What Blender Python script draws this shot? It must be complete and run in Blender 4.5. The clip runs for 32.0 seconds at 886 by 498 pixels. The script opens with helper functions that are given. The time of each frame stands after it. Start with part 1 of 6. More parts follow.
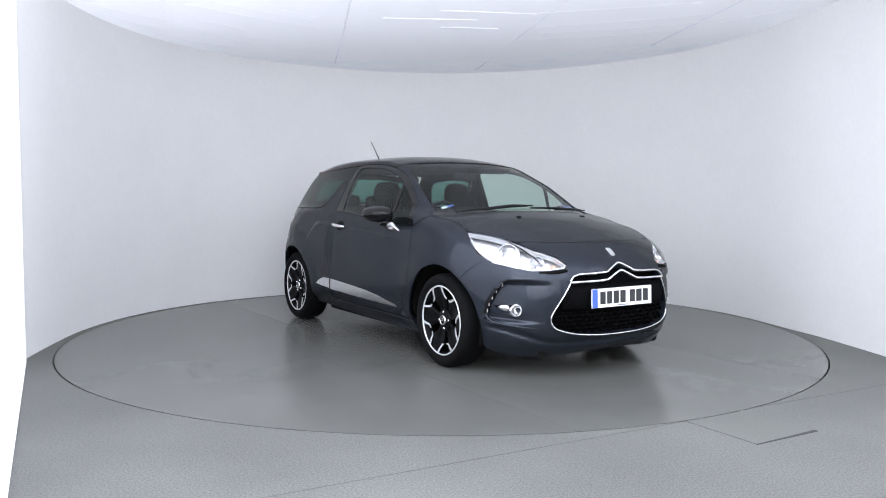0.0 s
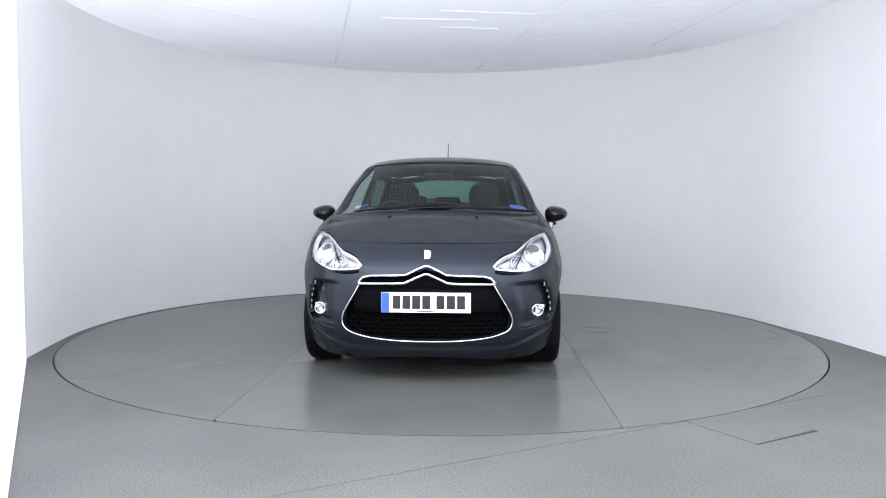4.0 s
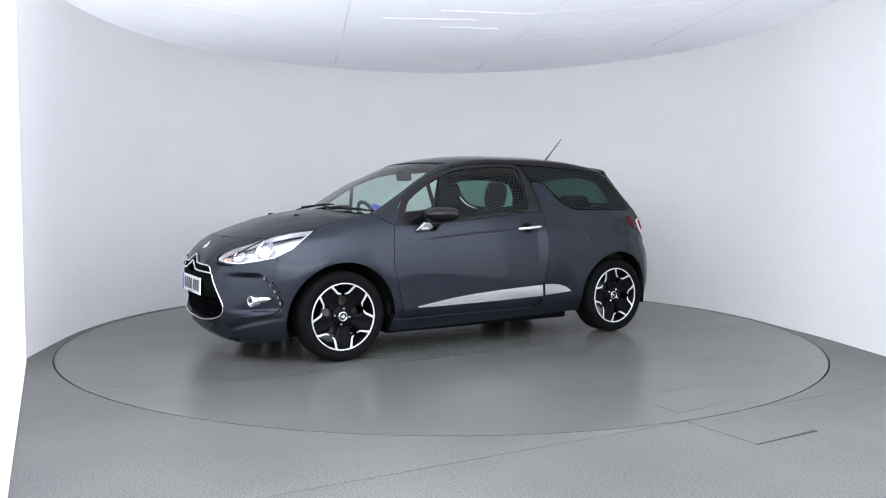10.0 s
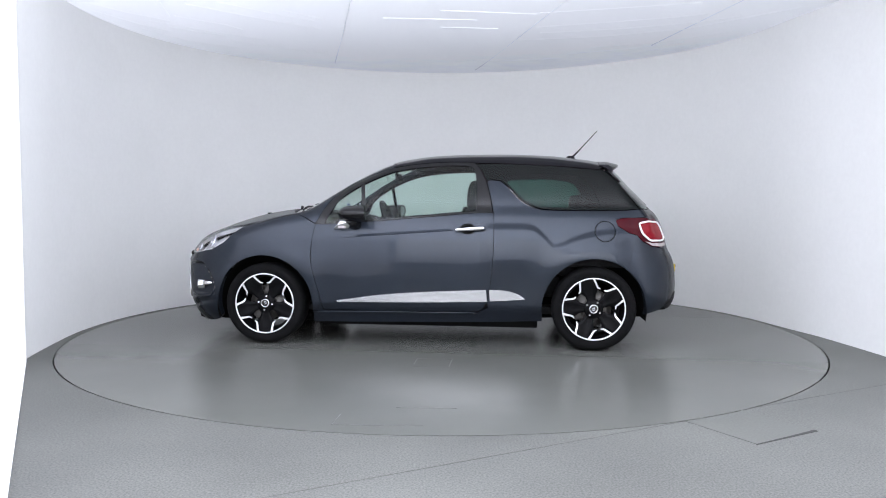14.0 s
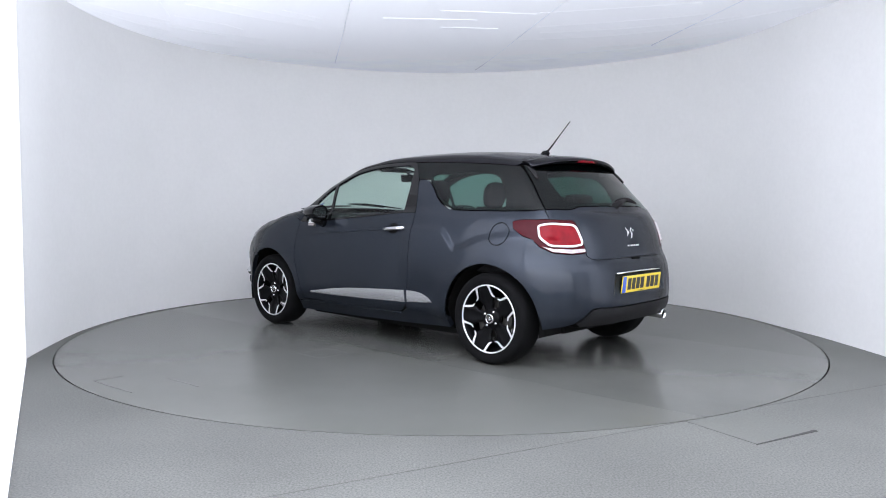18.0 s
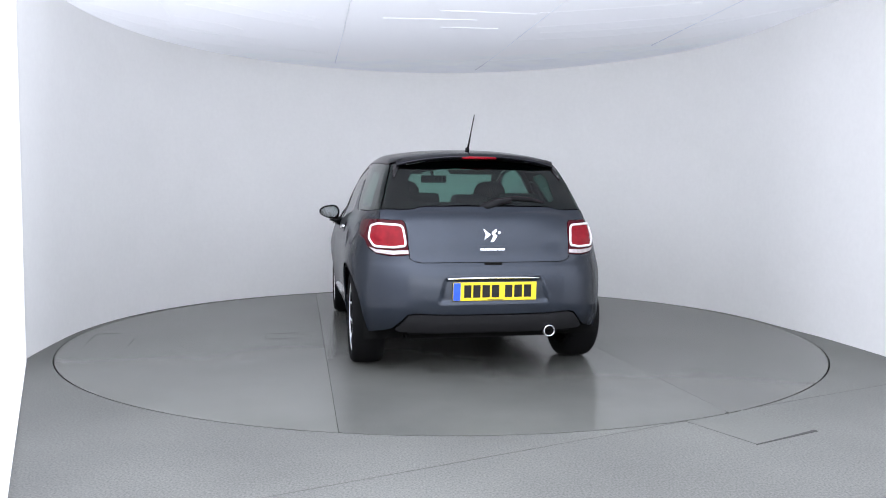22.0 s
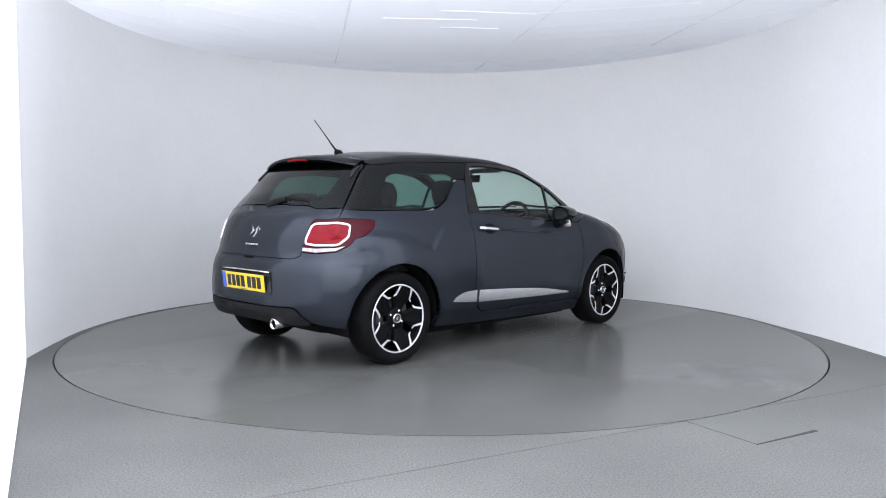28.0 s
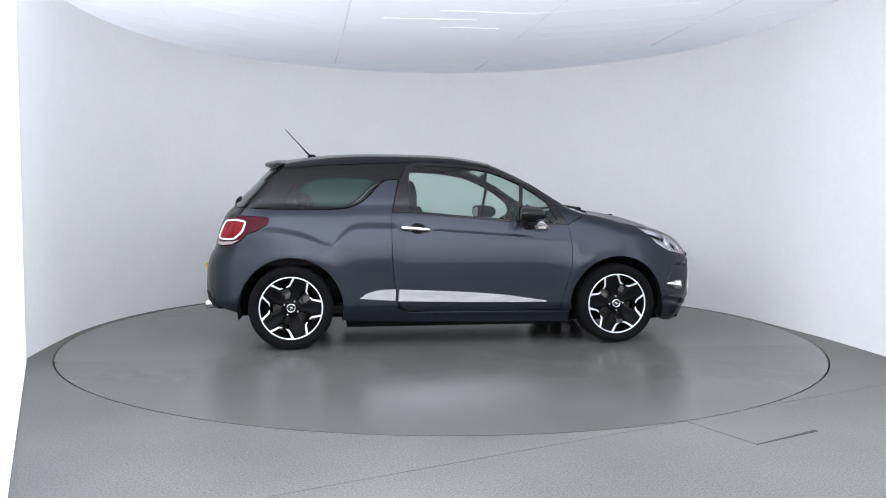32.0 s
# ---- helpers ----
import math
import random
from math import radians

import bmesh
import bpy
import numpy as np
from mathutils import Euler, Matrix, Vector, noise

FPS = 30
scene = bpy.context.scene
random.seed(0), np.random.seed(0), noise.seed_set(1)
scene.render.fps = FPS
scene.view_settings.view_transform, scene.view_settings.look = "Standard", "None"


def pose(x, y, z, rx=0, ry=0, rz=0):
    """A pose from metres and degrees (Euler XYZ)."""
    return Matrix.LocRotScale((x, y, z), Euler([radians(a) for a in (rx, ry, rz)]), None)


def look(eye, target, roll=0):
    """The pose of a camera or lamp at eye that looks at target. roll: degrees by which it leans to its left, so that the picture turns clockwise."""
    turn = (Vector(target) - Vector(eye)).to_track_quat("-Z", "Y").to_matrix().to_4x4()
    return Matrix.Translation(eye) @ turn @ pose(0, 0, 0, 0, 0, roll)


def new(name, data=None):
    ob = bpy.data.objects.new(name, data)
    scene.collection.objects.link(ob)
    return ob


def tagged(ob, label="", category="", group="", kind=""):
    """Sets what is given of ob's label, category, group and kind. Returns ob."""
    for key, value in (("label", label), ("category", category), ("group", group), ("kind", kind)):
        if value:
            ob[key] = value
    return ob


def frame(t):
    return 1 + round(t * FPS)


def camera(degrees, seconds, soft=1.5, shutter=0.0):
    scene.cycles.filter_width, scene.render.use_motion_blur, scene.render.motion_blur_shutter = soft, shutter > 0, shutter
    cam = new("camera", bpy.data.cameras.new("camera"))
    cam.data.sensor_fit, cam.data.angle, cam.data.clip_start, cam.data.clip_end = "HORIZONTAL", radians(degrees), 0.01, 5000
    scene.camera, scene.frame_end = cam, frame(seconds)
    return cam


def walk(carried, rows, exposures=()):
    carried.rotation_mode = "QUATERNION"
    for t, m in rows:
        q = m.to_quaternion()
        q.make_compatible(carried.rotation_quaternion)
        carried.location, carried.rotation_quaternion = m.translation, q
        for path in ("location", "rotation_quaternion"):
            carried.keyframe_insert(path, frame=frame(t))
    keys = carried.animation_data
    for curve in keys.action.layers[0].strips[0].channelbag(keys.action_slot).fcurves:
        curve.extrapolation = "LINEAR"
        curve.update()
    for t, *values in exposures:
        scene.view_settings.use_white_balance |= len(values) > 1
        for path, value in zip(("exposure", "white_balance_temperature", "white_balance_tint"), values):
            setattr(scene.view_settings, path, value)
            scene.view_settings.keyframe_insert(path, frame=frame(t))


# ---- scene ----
# ---- camera ----
cam = camera(60.59, 32.0, soft=1.0)
EYE = Vector((0.0, -6.422, 1.077))
AIM = EYE + Vector((math.sin(radians(0.161)), math.cos(radians(0.161)), math.tan(radians(-3.507))))
walk(cam, [(0.0, look(EYE, AIM, 0.249)), (32.0, look(EYE, AIM, 0.249))])

# heading of the turntable, degrees, second by second
HEADING = [(0.0, -57.1), (0.3, -58.5), (0.6, -60.8), (1.0, -64.45), (2.0, -73.8), (3.0, -83.25), (4.0, -92.7), (5.0, -102.2),
           (6.0, -111.65), (7.0, -121.05), (8.0, -130.4), (9.0, -139.75), (10.0, -149.15), (11.0, -158.55),
           (12.0, -167.85), (13.0, -177.0), (14.0, -186.1), (15.0, -195.3), (16.0, -204.55), (17.0, -213.75),
           (18.0, -223.05), (19.0, -232.25), (20.0, -241.4), (21.0, -250.4), (22.0, -259.55), (23.0, -268.85),
           (24.0, -278.05), (25.0, -287.1), (26.0, -296.35), (27.0, -305.65), (28.0, -314.85), (29.0, -324.0),
           (30.0, -333.2), (31.0, -342.5), (32.0, -351.9)]
CAR_OFF = (0.024, 0.012)

# ---- world and light ----
world = bpy.data.worlds.new("world")
scene.world = world
world.use_nodes = True
world.node_tree.nodes["Background"].inputs[0].default_value = (0.9, 0.95, 1.0, 1)
world.node_tree.nodes["Background"].inputs[1].default_value = 0.3
scene.view_settings.exposure = -0.15


# ---- materials ----
def nodes_of(name):
    m = bpy.data.materials.new(name)
    m.use_nodes = True
    nt = m.node_tree
    return m, nt, nt.nodes["Principled BSDF"]


def add(nt, kind, **values):
    n = nt.nodes.new(kind)
    for k, v in values.items():
        if k in n.inputs:
            n.inputs[k].default_value = v
        else:
            setattr(n, k, v)
    return n


def mapped(nt, scale=(1, 1, 1)):
    tc = add(nt, "ShaderNodeTexCoord")
    mp = add(nt, "ShaderNodeMapping")
    mp.inputs["Scale"].default_value = scale
    nt.links.new(tc.outputs["Object"], mp.inputs["Vector"])
    return mp.outputs["Vector"]


def noise_of(nt, vec, scale, detail=4.0, rough=0.55):
    n = add(nt, "ShaderNodeTexNoise", Scale=scale, Detail=detail, Roughness=rough)
    nt.links.new(vec, n.inputs["Vector"])
    return n.outputs["Fac"]


def ramp_of(nt, fac, lo, hi, c0, c1):
    r = add(nt, "ShaderNodeValToRGB")
    r.color_ramp.elements[0].position, r.color_ramp.elements[1].position = lo, hi
    r.color_ramp.elements[0].color, r.color_ramp.elements[1].color = (*c0, 1), (*c1, 1)
    nt.links.new(fac, r.inputs["Fac"])
    return r.outputs["Color"]


def bump_of(nt, bsdf, fac, strength, distance):
    b = add(nt, "ShaderNodeBump", Strength=strength, Distance=distance)
    nt.links.new(fac, b.inputs["Height"])
    nt.links.new(b.outputs["Normal"], bsdf.inputs["Normal"])


def plain(name, color, rough=0.5, metal=0.0, coat=0.0, grain=0.12, scale=60.0, bump=0.0, spec=0.5):
    """A surface with a fine grain and a broad drift in its colour, and a little relief."""
    m, nt, b = nodes_of(name)
    v = mapped(nt)
    f1, f2 = noise_of(nt, v, scale), noise_of(nt, v, scale / 14, 3.0)
    mix = add(nt, "ShaderNodeMath", operation="ADD")
    nt.links.new(f1, mix.inputs[0])
    nt.links.new(f2, mix.inputs[1])
    half = add(nt, "ShaderNodeMath", operation="MULTIPLY")
    half.inputs[1].default_value = 0.5
    nt.links.new(mix.outputs[0], half.inputs[0])
    c0 = tuple(c * (1 - grain) for c in color)
    c1 = tuple(min(1, c * (1 + grain)) for c in color)
    nt.links.new(ramp_of(nt, half.outputs[0], 0.35, 0.65, c0, c1), b.inputs["Base Color"])
    b.inputs["Roughness"].default_value = rough
    b.inputs["Metallic"].default_value = metal
    b.inputs["Coat Weight"].default_value = coat
    b.inputs["Coat Roughness"].default_value = 0.03
    b.inputs["Specular IOR Level"].default_value = spec
    if bump:
        bump_of(nt, b, f1, bump, 0.002)
    return m


def glass_of(name, tint, gloss=0.03):
    """A tinted pane: clear through, with a Fresnel gloss on it."""
    m = bpy.data.materials.new(name)
    m.use_nodes = True
    nt = m.node_tree
    nt.nodes.clear()
    out = add(nt, "ShaderNodeOutputMaterial")
    tr = add(nt, "ShaderNodeBsdfTransparent")
    tr.inputs["Color"].default_value = (*tint, 1)
    gl = add(nt, "ShaderNodeBsdfGlossy", Roughness=gloss)
    lw = add(nt, "ShaderNodeLayerWeight", Blend=0.5)
    p5 = add(nt, "ShaderNodeMath", operation="POWER")
    p5.inputs[1].default_value = 5.0
    fr = add(nt, "ShaderNodeMapRange")
    fr.inputs["To Min"].default_value = 0.036
    mix = add(nt, "ShaderNodeMixShader")
    nt.links.new(lw.outputs["Facing"], p5.inputs[0])
    nt.links.new(p5.outputs[0], fr.inputs["Value"])
    nt.links.new(fr.outputs[0], mix.inputs[0])
    nt.links.new(tr.outputs[0], mix.inputs[1])
    nt.links.new(gl.outputs[0], mix.inputs[2])
    nt.links.new(mix.outputs[0], out.inputs["Surface"])
    return m


def paint_of(name, base, flake, rough=0.32, coat=0.55):
    """Metallic car paint: flakes under a clear coat."""
    m, nt, b = nodes_of(name)
    v = mapped(nt)
    f = add(nt, "ShaderNodeTexVoronoi", Scale=1400.0)
    nt.links.new(v, f.inputs["Vector"])
    big = noise_of(nt, v, 2.2, 3.0)
    c = ramp_of(nt, f.outputs["Distance"], 0.1, 0.75, base, flake)
    nt.links.new(c, b.inputs["Base Color"])
    r = add(nt, "ShaderNodeMapRange")
    r.inputs["To Min"].default_value, r.inputs["To Max"].default_value = rough - 0.03, rough + 0.05
    nt.links.new(big, r.inputs["Value"])
    nt.links.new(r.outputs[0], b.inputs["Roughness"])
    b.inputs["Metallic"].default_value = 0.7
    b.inputs["Specular IOR Level"].default_value = 0.15
    b.inputs["Specular Tint"].default_value = (0.25, 0.26, 0.28, 1)
    b.inputs["Coat IOR"].default_value = 1.45
    b.inputs["Coat Weight"].default_value = coat
    b.inputs["Coat Roughness"].default_value = 0.05
    return m


def floor_of(name, c0, c1, rough, speck, bump, dot=0.26, spec=0.25):
    """Painted concrete or sheet: broad stains, fine speckle, worn gloss."""
    m, nt, b = nodes_of(name)
    v = mapped(nt)
    fine = noise_of(nt, v, speck, 3.0, 0.6)
    broad = noise_of(nt, v, 0.9, 4.0, 0.55)
    col = ramp_of(nt, broad, 0.35, 0.7, c0, c1)
    dark = ramp_of(nt, fine, 0.3, 0.7, (1 - dot,) * 3, (1 + dot * 0.8,) * 3)
    mul = add(nt, "ShaderNodeMix", data_type="RGBA", blend_type="MULTIPLY")
    mul.inputs[0].default_value = 1.0
    nt.links.new(col, mul.inputs[6])
    nt.links.new(dark, mul.inputs[7])
    nt.links.new(mul.outputs[2], b.inputs["Base Color"])
    rr = add(nt, "ShaderNodeMapRange")
    rr.inputs["From Min"].default_value, rr.inputs["From Max"].default_value = 0.3, 0.75
    rr.inputs["To Min"].default_value, rr.inputs["To Max"].default_value = rough - 0.015, rough + 0.02
    nt.links.new(noise_of(nt, v, 0.8, 2.0, 0.5), rr.inputs["Value"])
    nt.links.new(rr.outputs[0], b.inputs["Roughness"])
    b.inputs["Specular IOR Level"].default_value = spec
    if bump:
        bump_of(nt, b, fine, bump, 0.002)
    return m


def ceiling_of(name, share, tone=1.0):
    """White stretch fabric that glows; its unseen part over the camera bay is boosted."""
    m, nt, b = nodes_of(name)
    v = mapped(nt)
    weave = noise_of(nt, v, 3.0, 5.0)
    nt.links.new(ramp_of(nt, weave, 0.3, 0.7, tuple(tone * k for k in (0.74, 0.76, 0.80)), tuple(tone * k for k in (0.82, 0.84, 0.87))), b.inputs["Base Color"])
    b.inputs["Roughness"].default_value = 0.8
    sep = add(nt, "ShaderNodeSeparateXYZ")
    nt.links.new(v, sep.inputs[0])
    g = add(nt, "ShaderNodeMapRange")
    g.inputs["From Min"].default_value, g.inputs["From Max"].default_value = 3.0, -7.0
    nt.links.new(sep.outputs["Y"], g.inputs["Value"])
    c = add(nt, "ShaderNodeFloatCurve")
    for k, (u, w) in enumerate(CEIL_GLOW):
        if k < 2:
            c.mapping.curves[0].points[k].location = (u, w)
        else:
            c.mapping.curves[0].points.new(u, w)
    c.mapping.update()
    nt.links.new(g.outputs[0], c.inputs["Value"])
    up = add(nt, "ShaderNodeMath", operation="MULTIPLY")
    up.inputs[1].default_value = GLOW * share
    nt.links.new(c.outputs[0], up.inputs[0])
    # glow cut towards the right, only to dim that side of the floor
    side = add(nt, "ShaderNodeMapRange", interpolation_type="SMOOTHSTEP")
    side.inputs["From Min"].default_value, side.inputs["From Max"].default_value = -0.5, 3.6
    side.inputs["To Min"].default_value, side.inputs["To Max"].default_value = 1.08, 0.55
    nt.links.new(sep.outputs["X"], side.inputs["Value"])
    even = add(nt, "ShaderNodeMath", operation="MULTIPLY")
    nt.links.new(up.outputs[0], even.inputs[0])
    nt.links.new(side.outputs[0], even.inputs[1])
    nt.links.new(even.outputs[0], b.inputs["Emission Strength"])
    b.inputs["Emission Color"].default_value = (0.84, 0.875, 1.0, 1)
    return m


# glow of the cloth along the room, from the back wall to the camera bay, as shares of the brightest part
# past 0.35 the cloth is out of view, its glow raised as fill
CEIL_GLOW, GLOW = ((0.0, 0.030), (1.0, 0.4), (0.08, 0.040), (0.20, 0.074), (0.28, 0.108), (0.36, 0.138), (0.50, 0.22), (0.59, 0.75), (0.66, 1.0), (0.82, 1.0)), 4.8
PAINT = paint_of("grey metallic paint", (0.0090, 0.0113, 0.0158), (0.0310, 0.0385, 0.0520), 0.34)
ROOF_PAINT = paint_of("black roof paint", (0.006, 0.006, 0.009), (0.013, 0.013, 0.018), 0.25, 0.45)
BLACK_GLOSS = plain("black gloss plastic", (0.006, 0.006, 0.007), 0.12, spec=0.35)
BLACK_TRIM = plain("black moulded plastic", (0.008, 0.008, 0.009), 0.65, bump=0.25, scale=300, spec=0.15)
RUBBER = plain("tyre rubber", (0.0038, 0.0038, 0.0042), 0.85, bump=0.3, scale=120, spec=0.12)
MIRROR_GLASS = plain("mirror glass", (0.34, 0.35, 0.36), 0.22, metal=1.0, grain=0.02)
SEAL = plain("rubber seal", (0.004, 0.004, 0.004), 0.8, spec=0.1)
CHROME = plain("chrome", (0.86, 0.86, 0.87), 0.07, metal=1.0, grain=0.03)
STRIP_CHROME = plain("polished strip", (0.66, 0.66, 0.68), 0.20, metal=1.0, grain=0.02, scale=12)
ALLOY = plain("machined alloy", (0.80, 0.80, 0.81), 0.28, metal=0.6, grain=0.04)
ALLOY_BLACK = plain("black lacquered alloy", (0.003, 0.003, 0.0035), 0.4, spec=0.08)
BRAKE = plain("cast iron", (0.10, 0.095, 0.09), 0.5, metal=0.7)
CABIN = plain("dark cabin trim", (0.011, 0.011, 0.012), 0.8, bump=0.3, scale=200, spec=0.2)
SEAT = plain("charcoal seat cloth", (0.012, 0.012, 0.013), 0.92, bump=0.5, scale=260, spec=0.1)
PANE = glass_of("clear tinted pane", (0.78, 0.90, 0.85))
PRIVACY = glass_of("dark tinted pane", (0.15, 0.31, 0.27))
FRIT = plain("black pane border", (0.003, 0.003, 0.0035), 0.9, spec=0.02)
LENS = glass_of("clear lamp lens", (0.93, 0.94, 0.95), 0.02)
WALL = plain("white painted wall", (0.90, 0.896, 0.884), 0.75, grain=0.02, scale=25, bump=0.06)
PANEL_WHITE = plain("white panel", (0.84, 0.84, 0.84), 0.7, grain=0.015, scale=25)
FLOOR = floor_of("grey painted floor", (0.116, 0.118, 0.110), (0.148, 0.151, 0.140), 0.58, 110.0, 0.05, 0.42)
DISC = floor_of("grey turntable paint", (0.116, 0.118, 0.109), (0.134, 0.136, 0.126), 0.24, 160.0, 0.0, 0.07)
DISC_MID = floor_of("scuffed turntable paint", (0.100, 0.102, 0.095), (0.132, 0.134, 0.124), 0.21, 120.0, 0.0, 0.08)
DISC_DARK = floor_of("darker turntable paint", (0.100, 0.101, 0.094), (0.119, 0.120, 0.112), 0.24, 160.0, 0.0, 0.07)
GROOVE = plain("dark joint", (0.035, 0.034, 0.032), 0.8)
FILLED = plain("dirty filled joint", (0.085, 0.083, 0.078), 0.7, grain=0.35, scale=20)
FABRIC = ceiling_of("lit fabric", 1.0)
# shaded and lit copies of the cloth, for the two sides of each fold
FOLD_DARK = ceiling_of("shaded fold side", 0.58, 0.80)
FOLD_LIGHT = ceiling_of("lit fold side", 1.02, 0.98)


def fill_glow_of(name, low, high, z0, z1, tint=(0.85, 0.88, 1.0)):
    """A glowing sheet added to light the room, dimmer towards its foot."""
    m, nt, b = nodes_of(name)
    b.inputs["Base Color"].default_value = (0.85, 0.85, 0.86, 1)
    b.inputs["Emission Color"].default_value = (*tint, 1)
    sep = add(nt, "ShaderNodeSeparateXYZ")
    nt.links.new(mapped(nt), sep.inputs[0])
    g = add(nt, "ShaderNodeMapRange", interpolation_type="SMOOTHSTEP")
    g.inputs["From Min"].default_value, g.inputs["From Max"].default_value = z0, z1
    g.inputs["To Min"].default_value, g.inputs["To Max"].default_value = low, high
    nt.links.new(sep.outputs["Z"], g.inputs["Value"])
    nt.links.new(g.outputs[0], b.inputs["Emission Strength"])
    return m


# added fill glow: no such source is seen, it brightens walls and car
FILL_GLOW = fill_glow_of("added fill sheet", 0.9, 4.0, 0.2, 2.4, (0.935, 0.945, 0.975))
PANEL_GLOW = fill_glow_of("side glow sheet", 1.1, 2.8, 0.2, 2.4)
PANEL_GLOW_DIM = fill_glow_of("dimmed side glow sheet", 0.7, 1.6, 0.2, 2.4)
BAY = plain("pale bay wall", (0.85, 0.85, 0.86), 0.8, grain=0.03, scale=25)
HATCH = floor_of("smooth grey filler", (0.114, 0.117, 0.108), (0.138, 0.141, 0.130), 0.55, 90.0, 0.03, 0.14)
REFLECTOR = plain("lamp reflector", (0.82, 0.82, 0.84), 0.22, metal=0.6, grain=0.06, scale=30)
FOG_BOWL = plain("ribbed fog lamp bowl", (0.68, 0.68, 0.69), 0.25, metal=0.9, grain=0.35, scale=90)
VALANCE = plain("grained dark valance plastic", (0.009, 0.009, 0.010), 0.6, bump=0.2, scale=300, spec=0.2)
GRILLE_BLACK = plain("black grille plastic", (0.0025, 0.0025, 0.003), 0.7, spec=0.04)
LAMP_CHROME = plain("dim chrome bowl", (0.66, 0.66, 0.68), 0.14, metal=1.0, grain=0.08, scale=40)
AMBER = plain("amber bulb", (0.70, 0.42, 0.30), 0.3)
RED_LENS = plain("red lamp lens", (0.19, 0.004, 0.010), 0.2, coat=0.05, grain=0.3, scale=25, spec=0.12)
DARK_RED = plain("smoked red lens", (0.050, 0.0025, 0.006), 0.1, coat=0.0, grain=0.06, spec=0.12)
WHITE_GUIDE = plain("white light guide", (0.82, 0.80, 0.80), 0.25, coat=0.3, grain=0.03)
CLEAR_STRIP = plain("clear ribbed lens", (0.40, 0.36, 0.36), 0.25, metal=0.2, coat=0.2, grain=0.4, scale=45)
PLATE_WHITE = plain("white plate", (0.82, 0.83, 0.84), 0.3, coat=0.3, grain=0.02)
PLATE_YELLOW = plain("yellow plate", (0.80, 0.60, 0.03), 0.3, coat=0.3, grain=0.03)
PLATE_BLUE = plain("blue plate band", (0.03, 0.10, 0.55), 0.3, coat=0.3)
PLATE_INK = plain("black plate bars", (0.012, 0.012, 0.013), 0.35)
STICKER_BLUE = plain("blue sticker", (0.06, 0.09, 0.42), 0.5)
STICKER_WHITE = plain("white sticker", (0.75, 0.76, 0.80), 0.5)


# ---- mesh helpers ----
def part(name, bm, material, parent=None, label="", smooth=True):
    """Links a bmesh as one mesh object, under its thing if one is given."""
    me = bpy.data.meshes.new(name)
    if smooth:
        for f in bm.faces:
            f.smooth = True
    bm.to_mesh(me)
    bm.free()
    me.materials.append(material)
    ob = new(name, me)
    if parent is not None:
        ob.parent = parent
    if label:
        ob["label"] = label
    return ob


def box(bm, x0, x1, y0, y1, z0, z1, bevel=0.0, m=None):
    r = bmesh.ops.create_cube(bm, size=1.0)
    for v in r["verts"]:
        v.co = Vector(((x0 + x1) / 2 + v.co.x * (x1 - x0), (y0 + y1) / 2 + v.co.y * (y1 - y0), (z0 + z1) / 2 + v.co.z * (z1 - z0)))
    vs = r["verts"]
    if bevel:
        es = list({e for v in vs for e in v.link_edges})
        out = bmesh.ops.bevel(bm, geom=es, offset=bevel, segments=2, affect="EDGES", profile=0.6)
        vs = list({v for v in vs if v.is_valid} | set(out["verts"]))
    if m is not None:
        for v in vs:
            v.co = m @ v.co
    return vs


def lathe(bm, profile, n=48, m=None, sweep=360.0):
    """Turns (r, h) pairs about the local z axis."""
    m = m or Matrix()
    full = sweep >= 359.9
    k = n if full else n + 1
    rings = []
    for r, h in profile:
        rings.append([bm.verts.new(m @ Vector((r * math.cos(radians(sweep) * i / n), r * math.sin(radians(sweep) * i / n), h))) for i in range(k)])
    for a, b in zip(rings, rings[1:]):
        for i in range(n):
            j = (i + 1) % k
            bm.faces.new((a[i], a[j], b[j], b[i]))
    return rings


def tube(bm, pts, r, n=10, caps=True, squash=1.0, side=None):
    """A round bar along points; squash flattens it across."""
    pts = [Vector(p) for p in pts]
    rings = []
    up = Vector(side) if side else Vector((0, 0, 1))
    for i, p in enumerate(pts):
        d = (pts[min(i + 1, len(pts) - 1)] - pts[max(i - 1, 0)]).normalized()
        a = d.cross(up)
        if a.length < 1e-4:
            a = d.cross(Vector((1, 0, 0)))
        a.normalize()
        b = a.cross(d).normalized()
        rr = r[i] if isinstance(r, (list, tuple)) else r
        rings.append([bm.verts.new(p + a * rr * squash * math.cos(2 * math.pi * k / n) + b * rr * math.sin(2 * math.pi * k / n)) for k in range(n)])
    for a, b in zip(rings, rings[1:]):
        for k in range(n):
            bm.faces.new((a[k], a[(k + 1) % n], b[(k + 1) % n], b[k]))
    if caps:
        bm.faces.new(rings[0][::-1])
        bm.faces.new(rings[-1])
    return rings


def fix(bm):
    bmesh.ops.recalc_face_normals(bm, faces=bm.faces[:])
    return bm
# ---- the studio ----
R_DISC, R_WALL, CEIL_Z = 2.930, 2.985, 2.66
DISC_X, DISC_Y = 0.010, -0.045


def wall_line():
    """Plan of the drum wall, from its joint with the side panel, round the back, to the camera side."""
    pts = [(-2.80, -1.41), (-2.855, -1.15), (-2.905, -0.85), (-2.945, -0.58)]
    a = 187.0
    while a > 9:
        r = R_WALL + 0.03 * max(0, (a - 180) / 20) - 0.055 * math.exp(-((a - 55) / 22) ** 2) - 0.05 * math.exp(-((a - 122) / 18) ** 2)
        pts.append((r * math.cos(radians(a)), r * math.sin(radians(a))))
        a -= 3
    pts += [(3.00, 0.12), (3.08, -0.28), (3.13, -0.75), (3.16, -1.15), (3.14, -1.45)]
    return pts


